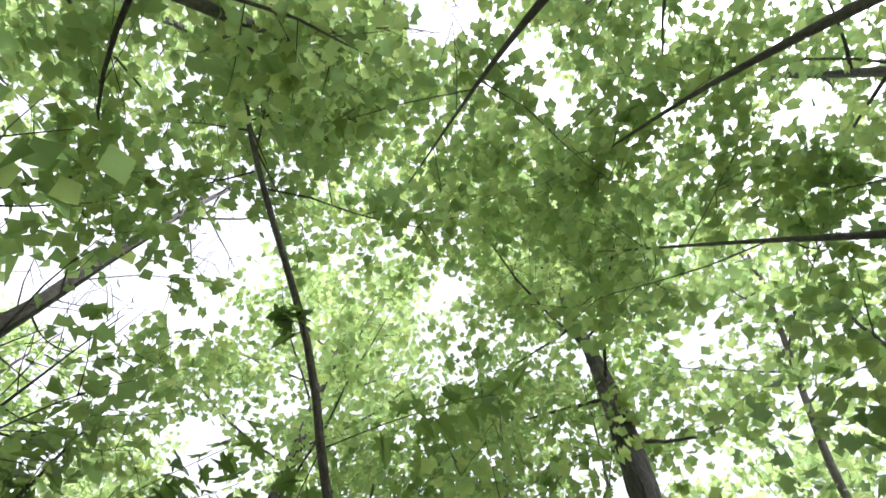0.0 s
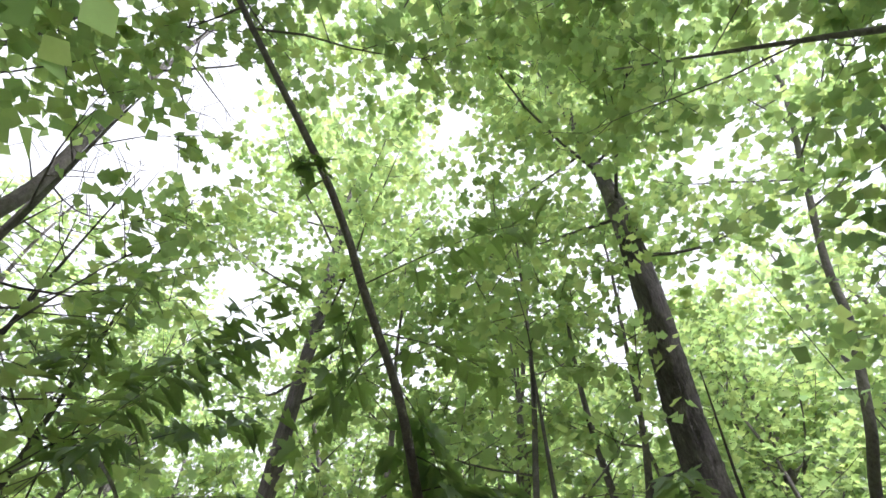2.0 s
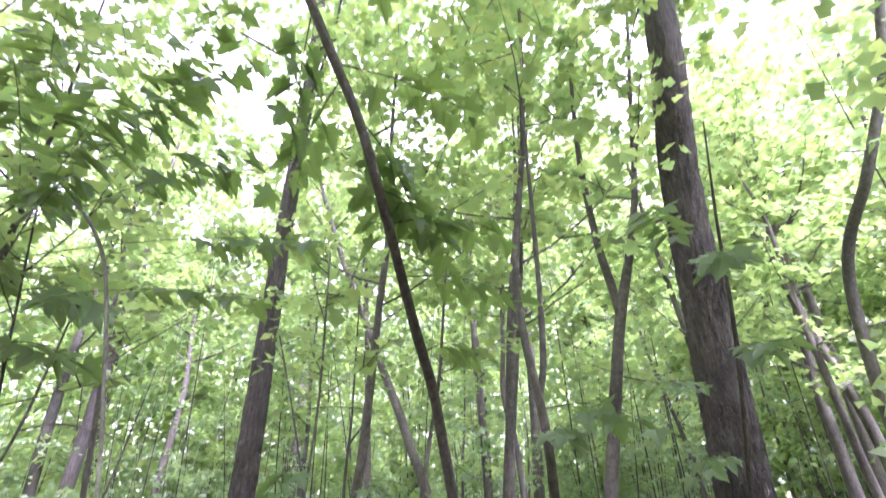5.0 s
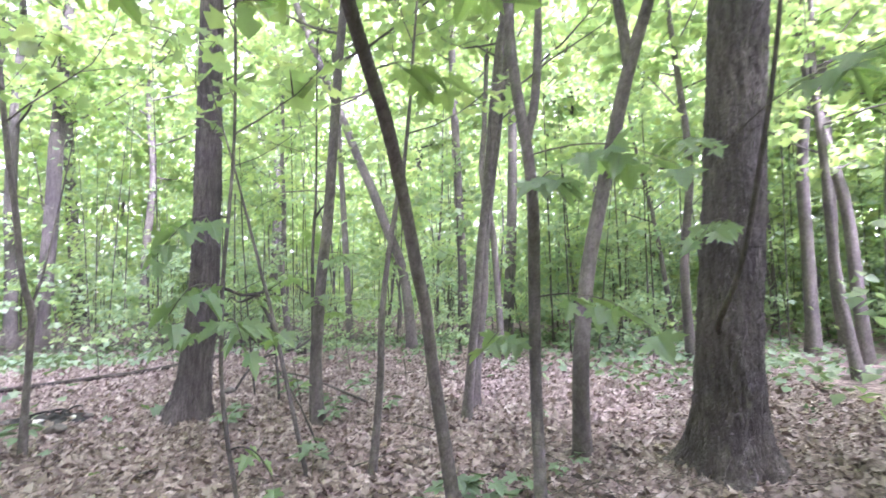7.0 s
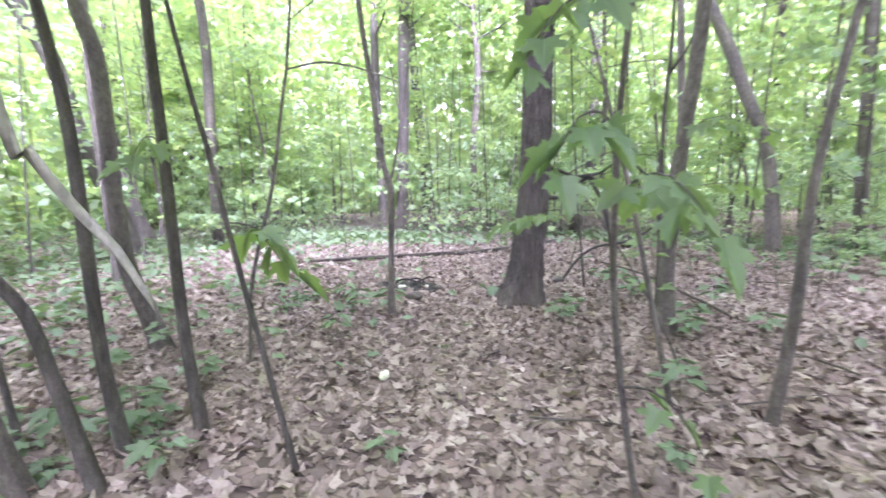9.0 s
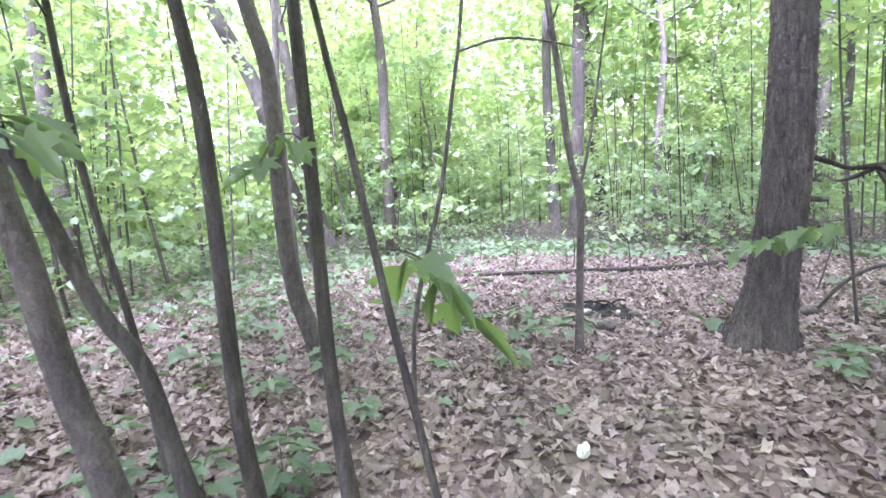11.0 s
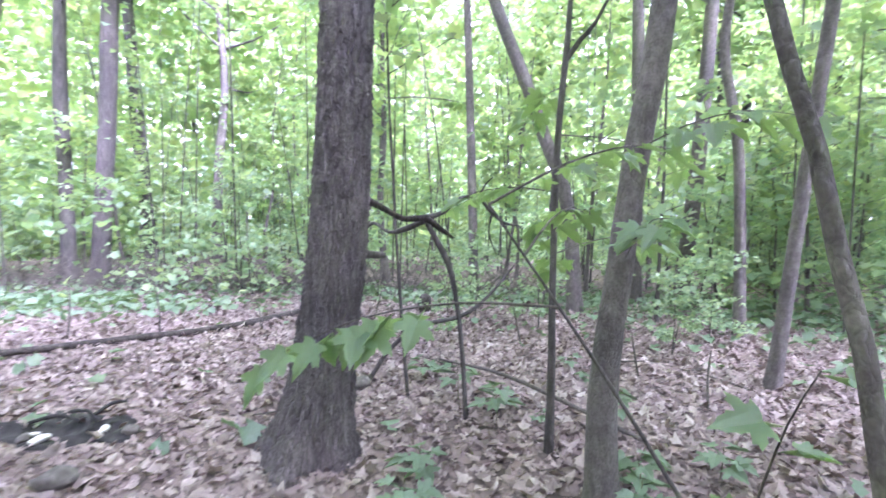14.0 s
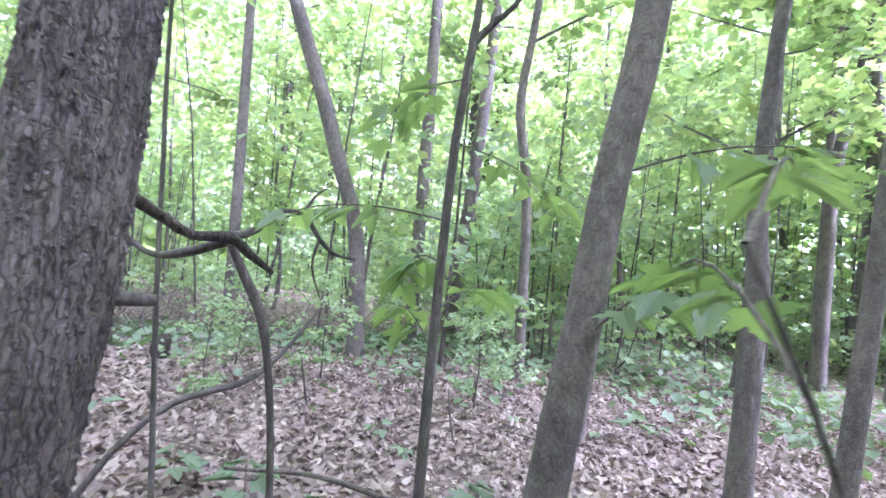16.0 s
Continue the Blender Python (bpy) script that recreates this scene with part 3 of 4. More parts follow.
tree("tree", "whip-thin straight sapling behind the furrowed tree",
     [(0, -2.2, 7.42, 0.016), (0.64, -2.27, 7.42, 0.0145), (1.29, -2.325, 7.42, 0.0135), (1.81, -2.36, 7.42, 0.0125), (2.2, -2.39, 7.42, 0.011)],
     DARK_BARK, 3.6, 2.3, 0.8, 6, 18, 0.11, sides=10, flare=0.1)
tree("tree", "bowed dead-looking sapling with a long side twig",
     [(0, -0.75, 5.05, 0.0105), (0.4, -0.98, 5.08, 0.009), (0.8, -1.22, 5.1, 0.0065), (1.14, -1.45, 5.11, 0.005), (1.28, -1.55, 5.11, 0.0042), (1.42, -1.65, 5.12, 0.0035)],
     DARK_BARK, 1.5, 1.45, 0.2, 0, 6, 0.09, sides=10, flare=0.05)
tree("tree", "slender grey sapling leaning out over the litter",
     [(0, -0.32, 4.59, 0.038), (0.68, -0.24, 4.59, 0.034), (1.19, -0.22, 4.59, 0.03), (1.65, -0.17, 4.59, 0.026), (2.21, -0.08, 4.6, 0.022), (2.74, 0.01, 4.6, 0.018)],
     GREY_BARK, 5.5, 2.7, 1.5, 10, 22, 0.12, sides=16, relief=0.001)
tree("tree", "slim bent sapling leaning over the dry twigs",
     [(0, -0.8, 4.62, 0.02), (0.5, -0.92, 4.58, 0.0195), (1.03, -1.03, 4.57, 0.0185), (1.18, -1.06, 4.57, 0.018), (1.33, -1.1, 4.58, 0.017), (1.49, -1.14, 4.58, 0.016), (1.62, -1.18, 4.59, 0.015), (1.74, -1.21, 4.6, 0.0145), (2.1, -1.31, 4.62, 0.0125), (2.5, -1.42, 4.64, 0.01)],
     GREY_BARK, 3.6, 2.5, 0.9, 6, 18, 0.11, sides=14, flare=0.1, lean=(-0.25, 0.05))
for label, pts, bark, h, c in (
    ("large leaning tree at the clearing's edge", [(0, -11.25, 6.37, 0.205), (0.94, -11.33, 6.16, 0.191), (2.3, -11.47, 5.74, 0.18), (3.8, -11.58, 5.44, 0.175), (5.3, -11.8, 4.8, 0.16)], DARK_BARK, 13, 6),
    ("dark leaning tree deep in the wood", [(0, -13.58, 7.8, 0.194), (1.06, -13.69, 7.52, 0.18), (3.34, -13.83, 7.17, 0.17)], DARK_BARK, 13, 5.5),
    ("slim upright tree near the bright glade", [(0, -8.06, 4.68, 0.062), (0.98, -8.07, 4.64, 0.055), (2.9, -8.07, 4.61, 0.05), (4.06, -8.06, 4.67, 0.046)], GREY_BARK, 9, 4),
    ("thick dark trunk at the wood's edge", [(0, -9.44, 13.02, 0.2), (3.35, -9.3, 13.13, 0.183)], OAK_BARK, 15, 5),
    ("dark twin trunk at the wood's edge", [(0, -10.37, 13.34, 0.18), (2.1, -10.4, 13.31, 0.152)], DARK_BARK, 14, 5),
    ("thin tree rising behind the dead branch", [(0, -1.8, 12.99, 0.1), (1.84, -1.88, 12.99, 0.094), (3.9, -1.98, 12.99, 0.084), (6, -2.09, 12.99, 0.073)], GREY_BARK, 12, 6),
    ("straight tree in the middle distance", [(0, 1.05, 12.58, 0.125), (2.65, 0.99, 12.58, 0.12), (5.9, 0.9, 12.61, 0.11)], GREY_BARK, 13, 6),
    ("young tree with a wavy stem in the middle distance", [(0, 1.56, 10.03, 0.08), (2.3, 1.46, 10.09, 0.073), (3.57, 1.28, 10.19, 0.068), (4.64, 1.35, 10.16, 0.058)], GREY_BARK, 10, 4.4),
    ("tall pale tree in the middle distance", [(0, 2.22, 13.62, 0.18), (2.5, 2.41, 13.54, 0.157), (5.8, 2.53, 13.49, 0.134)], GREY_BARK, 14, 6),
    ("leaning tree beyond the saplings", [(0, 7.37, 9.63, 0.144), (1.83, 7.37, 9.63, 0.126), (3.8, 7.38, 9.6, 0.107), (5.7, 7.5, 9.36, 0.096)], GREY_BARK, 12, 5),
    ("slim tree on the litter slope", [(0, 8.47, 10.15, 0.117), (1.26, 8.38, 10.23, 0.11), (3.2, 8.4, 10.21, 0.11), (7.4, 8.39, 10.22, 0.1)], GREY_BARK, 13, 6),
    ("slanting tree on the litter slope", [(0, 7.46, 8.62, 0.115), (1.28, 7.41, 8.66, 0.111), (2.72, 7.35, 8.71, 0.104), (4.06, 7.17, 8.87, 0.097)], GREY_BARK, 11, 5),
    ("tall grey tree arching over the path", [(0, 4.6, 5.1, 0.085), (1.6, 4.66, 5.2, 0.076), (3.85, 4.86, 5.1, 0.07), (4.95, 5.13, 4.55, 0.068), (6.2, 5.54, 4.13, 0.066), (7.5, 5.86, 3.84, 0.062), (11.2, 7, 2.75, 0.05)], GREY_BARK, 14.5, 8),
    ("tall tree leaning across the canopy gap", [(0, -5, 1.2, 0.115), (3, -4.65, 1.75, 0.1), (5.9, -4.37, 2.19, 0.09), (7.5, -4.4, 2.14, 0.08), (10, -4.48, 2.02, 0.06)], GREY_BARK, 14, 9.5),
    ("slim tree reaching into the high canopy", [(0, 0.84, 8.1, 0.065), (4.1, 1.2, 8.0, 0.06), (6.8, 1.6, 7.85, 0.058), (11, 2.4, 7.7, 0.045)], GREY_BARK, 13, 6),
    ("tall tree with a spreading crown over the path", [(0, -1.6, -3.6, 0.16), (3, -1.5, -3.5, 0.15), (6, -1.3, -3.2, 0.13)], GREY_BARK, 14, 6.5),
    ("tall tree with a broad crown behind the path", [(0, 2.8, -3.2, 0.17), (3, 2.7, -3.0, 0.15), (6, 2.6, -2.7, 0.13)], GREY_BARK, 14, 6.5),
    ("tall tree shading the path's start", [(0, -5.2, -1.6, 0.15), (3, -5.0, -1.5, 0.14), (6, -4.8, -1.3, 0.12)], GREY_BARK, 13, 6),
    ("tall tree beside the path's start", [(0, 6.4, -1.6, 0.15), (3, 6.3, -1.5, 0.14), (6, 6.1, -1.4, 0.12)], GREY_BARK, 13, 5.5),
    ("slim tree whose crown closes over the path", [(0, 1.2, -2.3, 0.1), (3, 1.05, -1.9, 0.09), (6, 0.4, -0.9, 0.03), (9, -0.5, 0.9, 0.012)], GREY_BARK, 12.5, 6.0),
    ("slim tree with a leafy top above the path", [(0, 3.0, -2.4, 0.09), (3, 2.6, -1.8, 0.08), (6, 2.2, -0.8, 0.03), (9, 1.7, 0.7, 0.012)], GREY_BARK, 12.5, 6.5),
    ("slim tree leaning in beside the path", [(0, 4.4, -1.2, 0.09), (3, 3.9, -0.6, 0.08), (6, 3.2, 0.5, 0.03), (9, 2.4, 1.7, 0.012)], GREY_BARK, 12.5, 5.5),
    ("slim leaning tree whose crown roofs the path", [(0, -3.0, -1.5, 0.1), (3, -2.7, -1.3, 0.09), (6, -2.3, -1.0, 0.07)], GREY_BARK, 11, 5),
):
    tree("tree", label, pts, bark, h, c, 3.4 if h > 10 else 2.3, 14 if h > 10 else 11, 24, 0.15, sides=20, outline=STAR)

# Second stems of the forked trees.
for label, rows in (("young tree that forks into two upright stems", [[1.9, 4.62, 3.3, 0.05], [1.86, 4.6, 3.6, 0.047], [1.78, 4.56, 4.2, 0.042], [1.75, 4.5, 5.4, 0.034], [1.85, 4.4, 7.0, 0.015]]),
                    ("thin grey sapling with a slightly wavy stem", [[0.65, 2.94, 2.2, 0.024], [0.71, 2.96, 2.5, 0.022], [0.76, 3.0, 3.4, 0.018], [0.8, 3.0, 5.0, 0.01]]),
                    ("slender sapling with a healed bend at chest height", [[-3.52, 5.3, 1.38, 0.014], [-3.47, 5.36, 1.7, 0.012], [-3.41, 5.44, 2.3, 0.009], [-3.33, 5.52, 3.1, 0.005]]),
                    ("dark slender sapling ending in a narrow fork", [[-1.22, 6.63, 2.31, 0.018], [-1.14, 6.6, 2.42, 0.014], [-1.07, 6.57, 2.5, 0.011], [-0.95, 6.52, 2.75, 0.006]]),
                    ("curving sapling with an arched side branch", [[-3.53, 4.1, 2.25, 0.009], [-3.4, 4.35, 2.33, 0.009], [-3.22, 4.6, 2.3, 0.008], [-3.0, 4.85, 2.2, 0.004]]),
                    ("thick old tree with furrowed grey-brown bark and flared roots", [[2.3, 4.2, 1.1, 0.022], [2.17, 3.97, 1.2, 0.02], [2.28, 3.86, 1.6, 0.019], [2.38, 3.78, 2.2, 0.018], [2.46, 3.68, 2.9, 0.017], [2.52, 3.56, 3.8, 0.014], [2.6, 3.4, 4.8, 0.007]]),
                    ("tall tree with dark deeply furrowed bark beside the burnt patch", [[-2.42, 6.56, 1.53, 0.03], [-2.3, 6.74, 1.46, 0.021], [-2.17, 6.86, 1.39, 0.02], [-2.05, 6.93, 1.4, 0.025], [-1.96, 6.97, 1.34, 0.02], [-1.86, 7.0, 1.27, 0.01]])):
    thing, line, base = TREES[label]
    rows = np.array(rows) - np.r_[base, 0]
    bark = next(o for o in thing.children if o.name.startswith("trunk")).data.materials[0]
    part("limb", polygon_mesh("limb", *tube(spline(rows, 0.06), 10, 0.0015, 30), LOG_BARK if bark == OAK_BARK else bark), thing)

# Twisted dead side shoots on the furrowed tree.
thing, line, base = TREES["tall tree with dark deeply furrowed bark beside the burnt patch"]
for rows in ([[-2.05, 6.93, 1.4, 0.02], [-1.95, 7.1, 1.44, 0.018], [-1.84, 7.3, 1.55, 0.016], [-1.7, 7.4, 1.56, 0.014], [-1.6, 7.45, 1.45, 0.014], [-1.5, 7.5, 1.38, 0.012], [-1.38, 7.5, 1.36, 0.006]],
             [[-1.7, 7.4, 1.56, 0.012], [-1.66, 7.42, 1.66, 0.008], [-1.6, 7.4, 1.72, 0.004]],
             [[-1.6, 7.45, 1.45, 0.01], [-1.62, 7.46, 1.3, 0.008], [-1.56, 7.46, 1.14, 0.004]],
             [[-2.05, 6.95, 1.38, 0.02], [-2.2, 7.0, 1.32, 0.02], [-2.32, 7.1, 1.3, 0.012], [-2.45, 7.2, 1.36, 0.014], [-2.55, 7.3, 1.28, 0.006]],
             [[-2.42, 6.52, 1.18, 0.03], [-2.24, 6.6, 1.17, 0.02]]):
    part("dead_shoot", polygon_mesh("dead_shoot", *tube(spline(np.array(rows) - np.r_[base, 0], 0.04), 8, 0.002, 30), DARK_BARK), thing, "bare twisted dead shoot")

# Dead twig that hangs from a sapling over the path.
thing, line, base = TREES["upright grey sapling with a hanging dead twig"]
rows = [[-3.02, 2.84, 3.5, 0.011], [-2.2, 2.2, 3.3, 0.010], [-1.5, 1.78, 2.7, 0.009], [-1.22, 1.68, 2.0, 0.008], [-1.11, 1.69, 1.47, 0.007], [-1.095, 1.705, 1.43, 0.0068], [-1.09, 1.74, 1.365, 0.0065], [-1.06, 1.765, 1.315, 0.006], [-0.99, 1.77, 1.25, 0.003]]
part("dead_twig", polygon_mesh("dead_twig", *tube(spline(np.array(rows) - np.r_[base, 0], 0.03), 8, 0.0006, 60), PALE_WOOD), thing, "bare pale dead twig hanging down")

# Loose scales of the furrowed bark.
def bark_scales(label, count, top, wide, tall):
    thing, line, base = TREES[label]
    trunk = next(o for o in thing.children if o.name.startswith("trunk"))
    me = trunk.data
    n = len(me.polygons)
    centre, normal = np.empty(n * 3), np.empty(n * 3)
    me.polygons.foreach_get("center", centre)
    me.polygons.foreach_get("normal", normal)
    centre, normal = centre.reshape(-1, 3), normal.reshape(-1, 3)
    at = np.stack([np.interp(centre[:, 2], line[:, 2], line[:, k] - base[k]) for k in (0, 1)], 1)
    out = np.c_[centre[:, :2] - at, np.zeros(n)]
    out /= np.linalg.norm(out, axis=1)[:, None] + 1e-9
    normal = 0.7 * out + 0.3 * normal * np.sign((normal * out).sum(1))[:, None]
    good = np.flatnonzero((centre[:, 2] > 0.05) & (centre[:, 2] < top))
    verts, faces = [], []
    for i in RNG.choice(good, count):
        o, p = out[i], centre[i]
        side = np.cross((0, 0, 1), o)
        up = np.array([0, 0, 1.0]) + side * RNG.normal(0, 0.16)
        w, h, d = RNG.uniform(0.5, 1.3) * wide, RNG.uniform(0.5, 1.4) * tall, RNG.uniform(0.004, 0.011)
        curl = RNG.uniform(0.6, 1.8)
        k = len(verts)
        for v, half, lift in ((-1, 0.55, 0.25), (-0.55, 1.0, curl), (0.4, 0.9, 0.9), (1, 0.35, 0.1)):
            for u in (-1, 0, 1):
                verts.append(p + side * (u * half * w + RNG.normal(0, 0.1) * w) + up * v * h + normal[i] * (d * lift * (1 if u == 0 else 0.45) - 0.002))
        for r in range(3):
            for u in range(2):
                a = k + r * 3 + u
                faces.append([a, a + 1, a + 4, a + 3])
    scales = part("loose_bark", polygon_mesh("loose_bark", verts, faces, OAK_BARK, False), thing, "curled grey-brown bark scales")
    tagged(scales, "curled grey-brown bark scales", kind="stuff")


bark_scales("tall tree with dark deeply furrowed bark beside the burnt patch", 5200, 3.6, 0.008, 0.026)
bark_scales("thick old tree with furrowed grey-brown bark and flared roots", 4200, 5.0, 0.011, 0.038)

# Low leafy twigs.
D, Q, M = "slender dark sapling with a crooked leaning stem", "pliant young sapling with large drooping maple leaves", "thin grey sapling with a slightly wavy stem"
B, C, K = "thick old tree with furrowed grey-brown bark and flared roots", "bowed dead-looking sapling with a long side twig", "whip-thin dark sapling with few leaves"
YF, L2, L4 = "dark slender sapling ending in a narrow fork", "upright grey sapling with a hanging dead twig", "thin knobbly sapling leaning over the seedlings"
T2 = "leaning smooth-barked tree with a bent stem"
for who, z, tip, n, size in (
    (C, 1.4, (-1.0, 5.45, 1.62), 11, 0.065), (C, 0.5, (-1.02, 4.72, 1.1), 5, 0.1), (C, 1.3, (-1.3, 5.5, 1.4), 7, 0.07),
    (T2, 1.2, (-0.98, 5.62, 1.4), 8, 0.12), (T2, 1.7, (-0.6, 5.5, 1.75), 8, 0.12),
    (Q, 1.75, (-0.86, 2.5, 1.64), 9, 0.09), (Q, 1.5, (-0.76, 2.4, 1.42), 7, 0.095), (Q, 1.35, (-0.5, 2.4, 1.32), 7, 0.08), (Q, 1.25, (-0.62, 3.2, 1.25), 7, 0.1), (Q, 0.75, (-0.5, 2.75, 0.7), 4, 0.08),
    (D, 3.3, (-0.08, 1.95, 2.96), 14, 0.13), (D, 3.0, (0.08, 2.2, 2.9), 11, 0.13), (D, 2.9, (0.4, 2.2, 2.95), 11, 0.13), (D, 2.4, (0.26, 2.97, 2.5), 9, 0.12), (D, 3.7, (-0.68, 1.7, 3.36), 12, 0.13), (D, 3.9, (0.5, 1.2, 4.2), 12, 0.13), (D, 4.3, (-0.9, 0.9, 4.4), 12, 0.13),
    (M, 1.9, (0.73, 2.68, 1.95), 8, 0.12), (M, 1.4, (1.06, 2.6, 1.32), 8, 0.12), (M, 2.1, (1.12, 2.45, 1.95), 8, 0.12), (M, 1.2, (0.45, 3.1, 1.2), 6, 0.11),
    (B, 3.2, (1.5, 2.0, 2.75), 15, 0.14), (B, 3.4, (1.34, 2.34, 3.2), 13, 0.14), (B, 2.6, (1.75, 2.2, 2.3), 11, 0.13), (B, 1.9, (1.72, 3.35, 1.75), 8, 0.12), (B, 2.4, (1.62, 3.5, 2.35), 8, 0.12),
    (L2, 3.1, (-1.2, 1.2, 3.1), 16, 0.13), (L2, 2.7, (-1.5, 1.85, 2.5), 14, 0.13), (L2, 3.3, (-1.6, 1.6, 3.0), 13, 0.13), (L2, 3.4, (-1.0, 1.9, 3.3), 13, 0.13), (L2, 2.9, (-2.2, 2.0, 2.8), 12, 0.13), (L2, 1.6, (-2.7, 2.55, 1.5), 6, 0.11),
    (L2, 3.2, (-0.7, 2.3, 3.0), 14, 0.13), (L2, 3.6, (-1.3, 2.4, 3.6), 14, 0.13), (L2, 2.6, (-1.9, 2.3, 2.35), 13, 0.13), (L2, 3.5, (-1.9, 1.4, 3.5), 14, 0.13), (L2, 3.8, (-0.9, 1.4, 3.9), 14, 0.13), (L2, 2.8, (-1.1, 2.5, 2.75), 13, 0.13), (D, 3.5, (-0.9, 2.3, 3.4), 13, 0.13), (D, 3.1, (-0.3, 2.4, 3.1), 13, 0.13), (D, 2.7, (0.5, 2.7, 2.75), 10, 0.12), (D, 3.6, (0.3, 2.1, 3.7), 13, 0.13),
    (L2, 3.5, (-1.16, 1.55, 3.38), 13, 0.13), (L2, 3.8, (-0.95, 1.6, 3.74), 13, 0.13), (L2, 3.8, (-1.71, 1.31, 3.71), 13, 0.13), (L2, 3.7, (-1.21, 1.61, 3.59), 13, 0.13),
    (L4, 1.6, (-2.55, 1.95, 1.58), 7, 0.11),
    (K, 1.2, (-2.36, 3.06, 1.0), 8, 0.16),
    (YF, 1.5, (-1.9, 7.2, 1.5), 10, 0.12), (YF, 1.1, (-1.1, 7.6, 1.1), 10, 0.12), (YF, 1.25, (-0.4, 7.5, 1.25), 10, 0.12), (YF, 1.35, (-1.3, 7.0, 1.3), 10, 0.12), (YF, 1.8, (-0.3, 7.1, 1.75), 10, 0.12), (YF, 2.1, (-1.4, 7.3, 2.05), 10, 0.12),
):
    low_branch(who, z, tip, n, size)
low_branch(C, 1.12, (-2.24, 5.08, 0.98), 13, 0.1, span=0.42)

# ---- dead wood ----
def stick(name, label, category, points, sides, mat, relief=0.0, ridge=20, step=0.06):
    line = spline(points, step)
    base = Vector((line[0, 0], line[0, 1], 0.0))
    ob = new(name, polygon_mesh(name, *tube(line - np.r_[np.array(base), 0], sides, relief, ridge, 0, 5), mat))
    ob.location = base
    return tagged(ob, label, category)


stick("fallen_log", "long dark fallen log lying on the leaf litter", "log",
      [[-7.05, 7.0, 0.05, 0.03], [-6.3, 7.85, 0.05, 0.036], [-5.4, 8.68, 0.055, 0.042], [-4.75, 9.37, 0.055, 0.044], [-4.3, 10.5, 0.05, 0.048], [-4.0, 11.6, 0.05, 0.052]], 14, LOG_BARK, 0.006, 18)
stick("snag", "dead upright stem propping the dead shoot", "dead branch",
      [[-1.74, 6.96, -0.05, 0.019], [-1.79, 6.98, 0.57, 0.016], [-1.84, 6.99, 0.9, 0.017], [-1.89, 6.99, 1.1, 0.023], [-1.97, 6.97, 1.25, 0.02], [-2.05, 6.94, 1.4, 0.017]], 12, DARK_BARK, 0.0015)
stick("fallen_branch", "crooked dead branch resting on the leaf litter", "dead branch",
      [[-2.6, 7.7, 0.02, 0.02], [-2.42, 7.75, 0.3, 0.018], [-2.2, 7.85, 0.48, 0.019], [-1.86, 8.0, 0.55, 0.019], [-1.66, 8.15, 0.66, 0.016], [-1.46, 8.31, 0.87, 0.012], [-1.36, 8.34, 1.0, 0.006]], 10, DARK_BARK, 0.0012)
stick("fallen_branch", "forked dead branch lying across the litter", "dead branch",
      [[-0.6, 6.9, 0.0, 0.016], [-1.0, 7.05, 0.14, 0.016], [-1.5, 7.2, 0.3, 0.013], [-1.95, 7.1, 0.42, 0.008]], 10, TWIG, 0.001)
for a, b in (((-6.9, 8.0), (-6.86, 8.05)), ((-6.2, 8.7), (-6.22, 8.74)), ((-5.4, 9.1), (-5.5, 9.15)), ((-4.4, 9.6), (-4.5, 9.65)), ((-3.1, 8.0), (-3.2, 8.05)), ((-2.9, 8.9), (-2.75, 8.95)), ((-1.2, 9.2), (-1.3, 9.25)), ((-0.2, 8.3), (-0.25, 8.4)), ((0.4, 9.1), (0.5, 9.2)), ((0.1, 7.6), (0.15, 7.7)), ((-8.0, 8.2), (-8.05, 8.3))):
    h = 0.35 + 0.35 * RNG.random()
    tagged(stick("dead_stem", "thin dead stem standing in the leaf litter", "stick",
                 [[*a, -0.03, 0.011], [a[0] * 0.5 + b[0] * 0.5, a[1] * 0.5 + b[1] * 0.5 + 0.03, h * 0.5, 0.009], [*b, h, 0.005]], 8, TWIG), group="dead stems standing in the litter")
for x, y, a, n in ((-1.6, 3.9, 0.3, 0.7), (-2.2, 4.6, 1.1, 0.5), (-3.9, 4.3, 2.0, 0.6), (-0.6, 4.6, 0.7, 0.8), (0.2, 5.6, 2.6, 0.7), (-1.4, 5.1, 1.7, 0.45), (-3.2, 6.9, 0.4, 0.6), (0.6, 7.9, 2.2, 0.9), (-0.5, 8.6, 0.1, 0.7), (-4.6, 4.9, 2.9, 0.5), (1.7, 5.9, 1.2, 0.8), (-1.9, 8.2, 2.5, 0.8)):
    d = np.array([math.cos(a), math.sin(a)]) * n
    tagged(stick("fallen_twig", "thin dry twig lying on the leaf litter", "stick",
                 [[x, y, 0.035, 0.008], [x + d[0] * 0.4 + 0.03, y + d[1] * 0.4, 0.05, 0.007], [x + d[0] * 0.75, y + d[1] * 0.75 + 0.03, 0.045, 0.005], [x + d[0], y + d[1], 0.04, 0.003]], 6, TWIG), group="dry twigs on the litter")


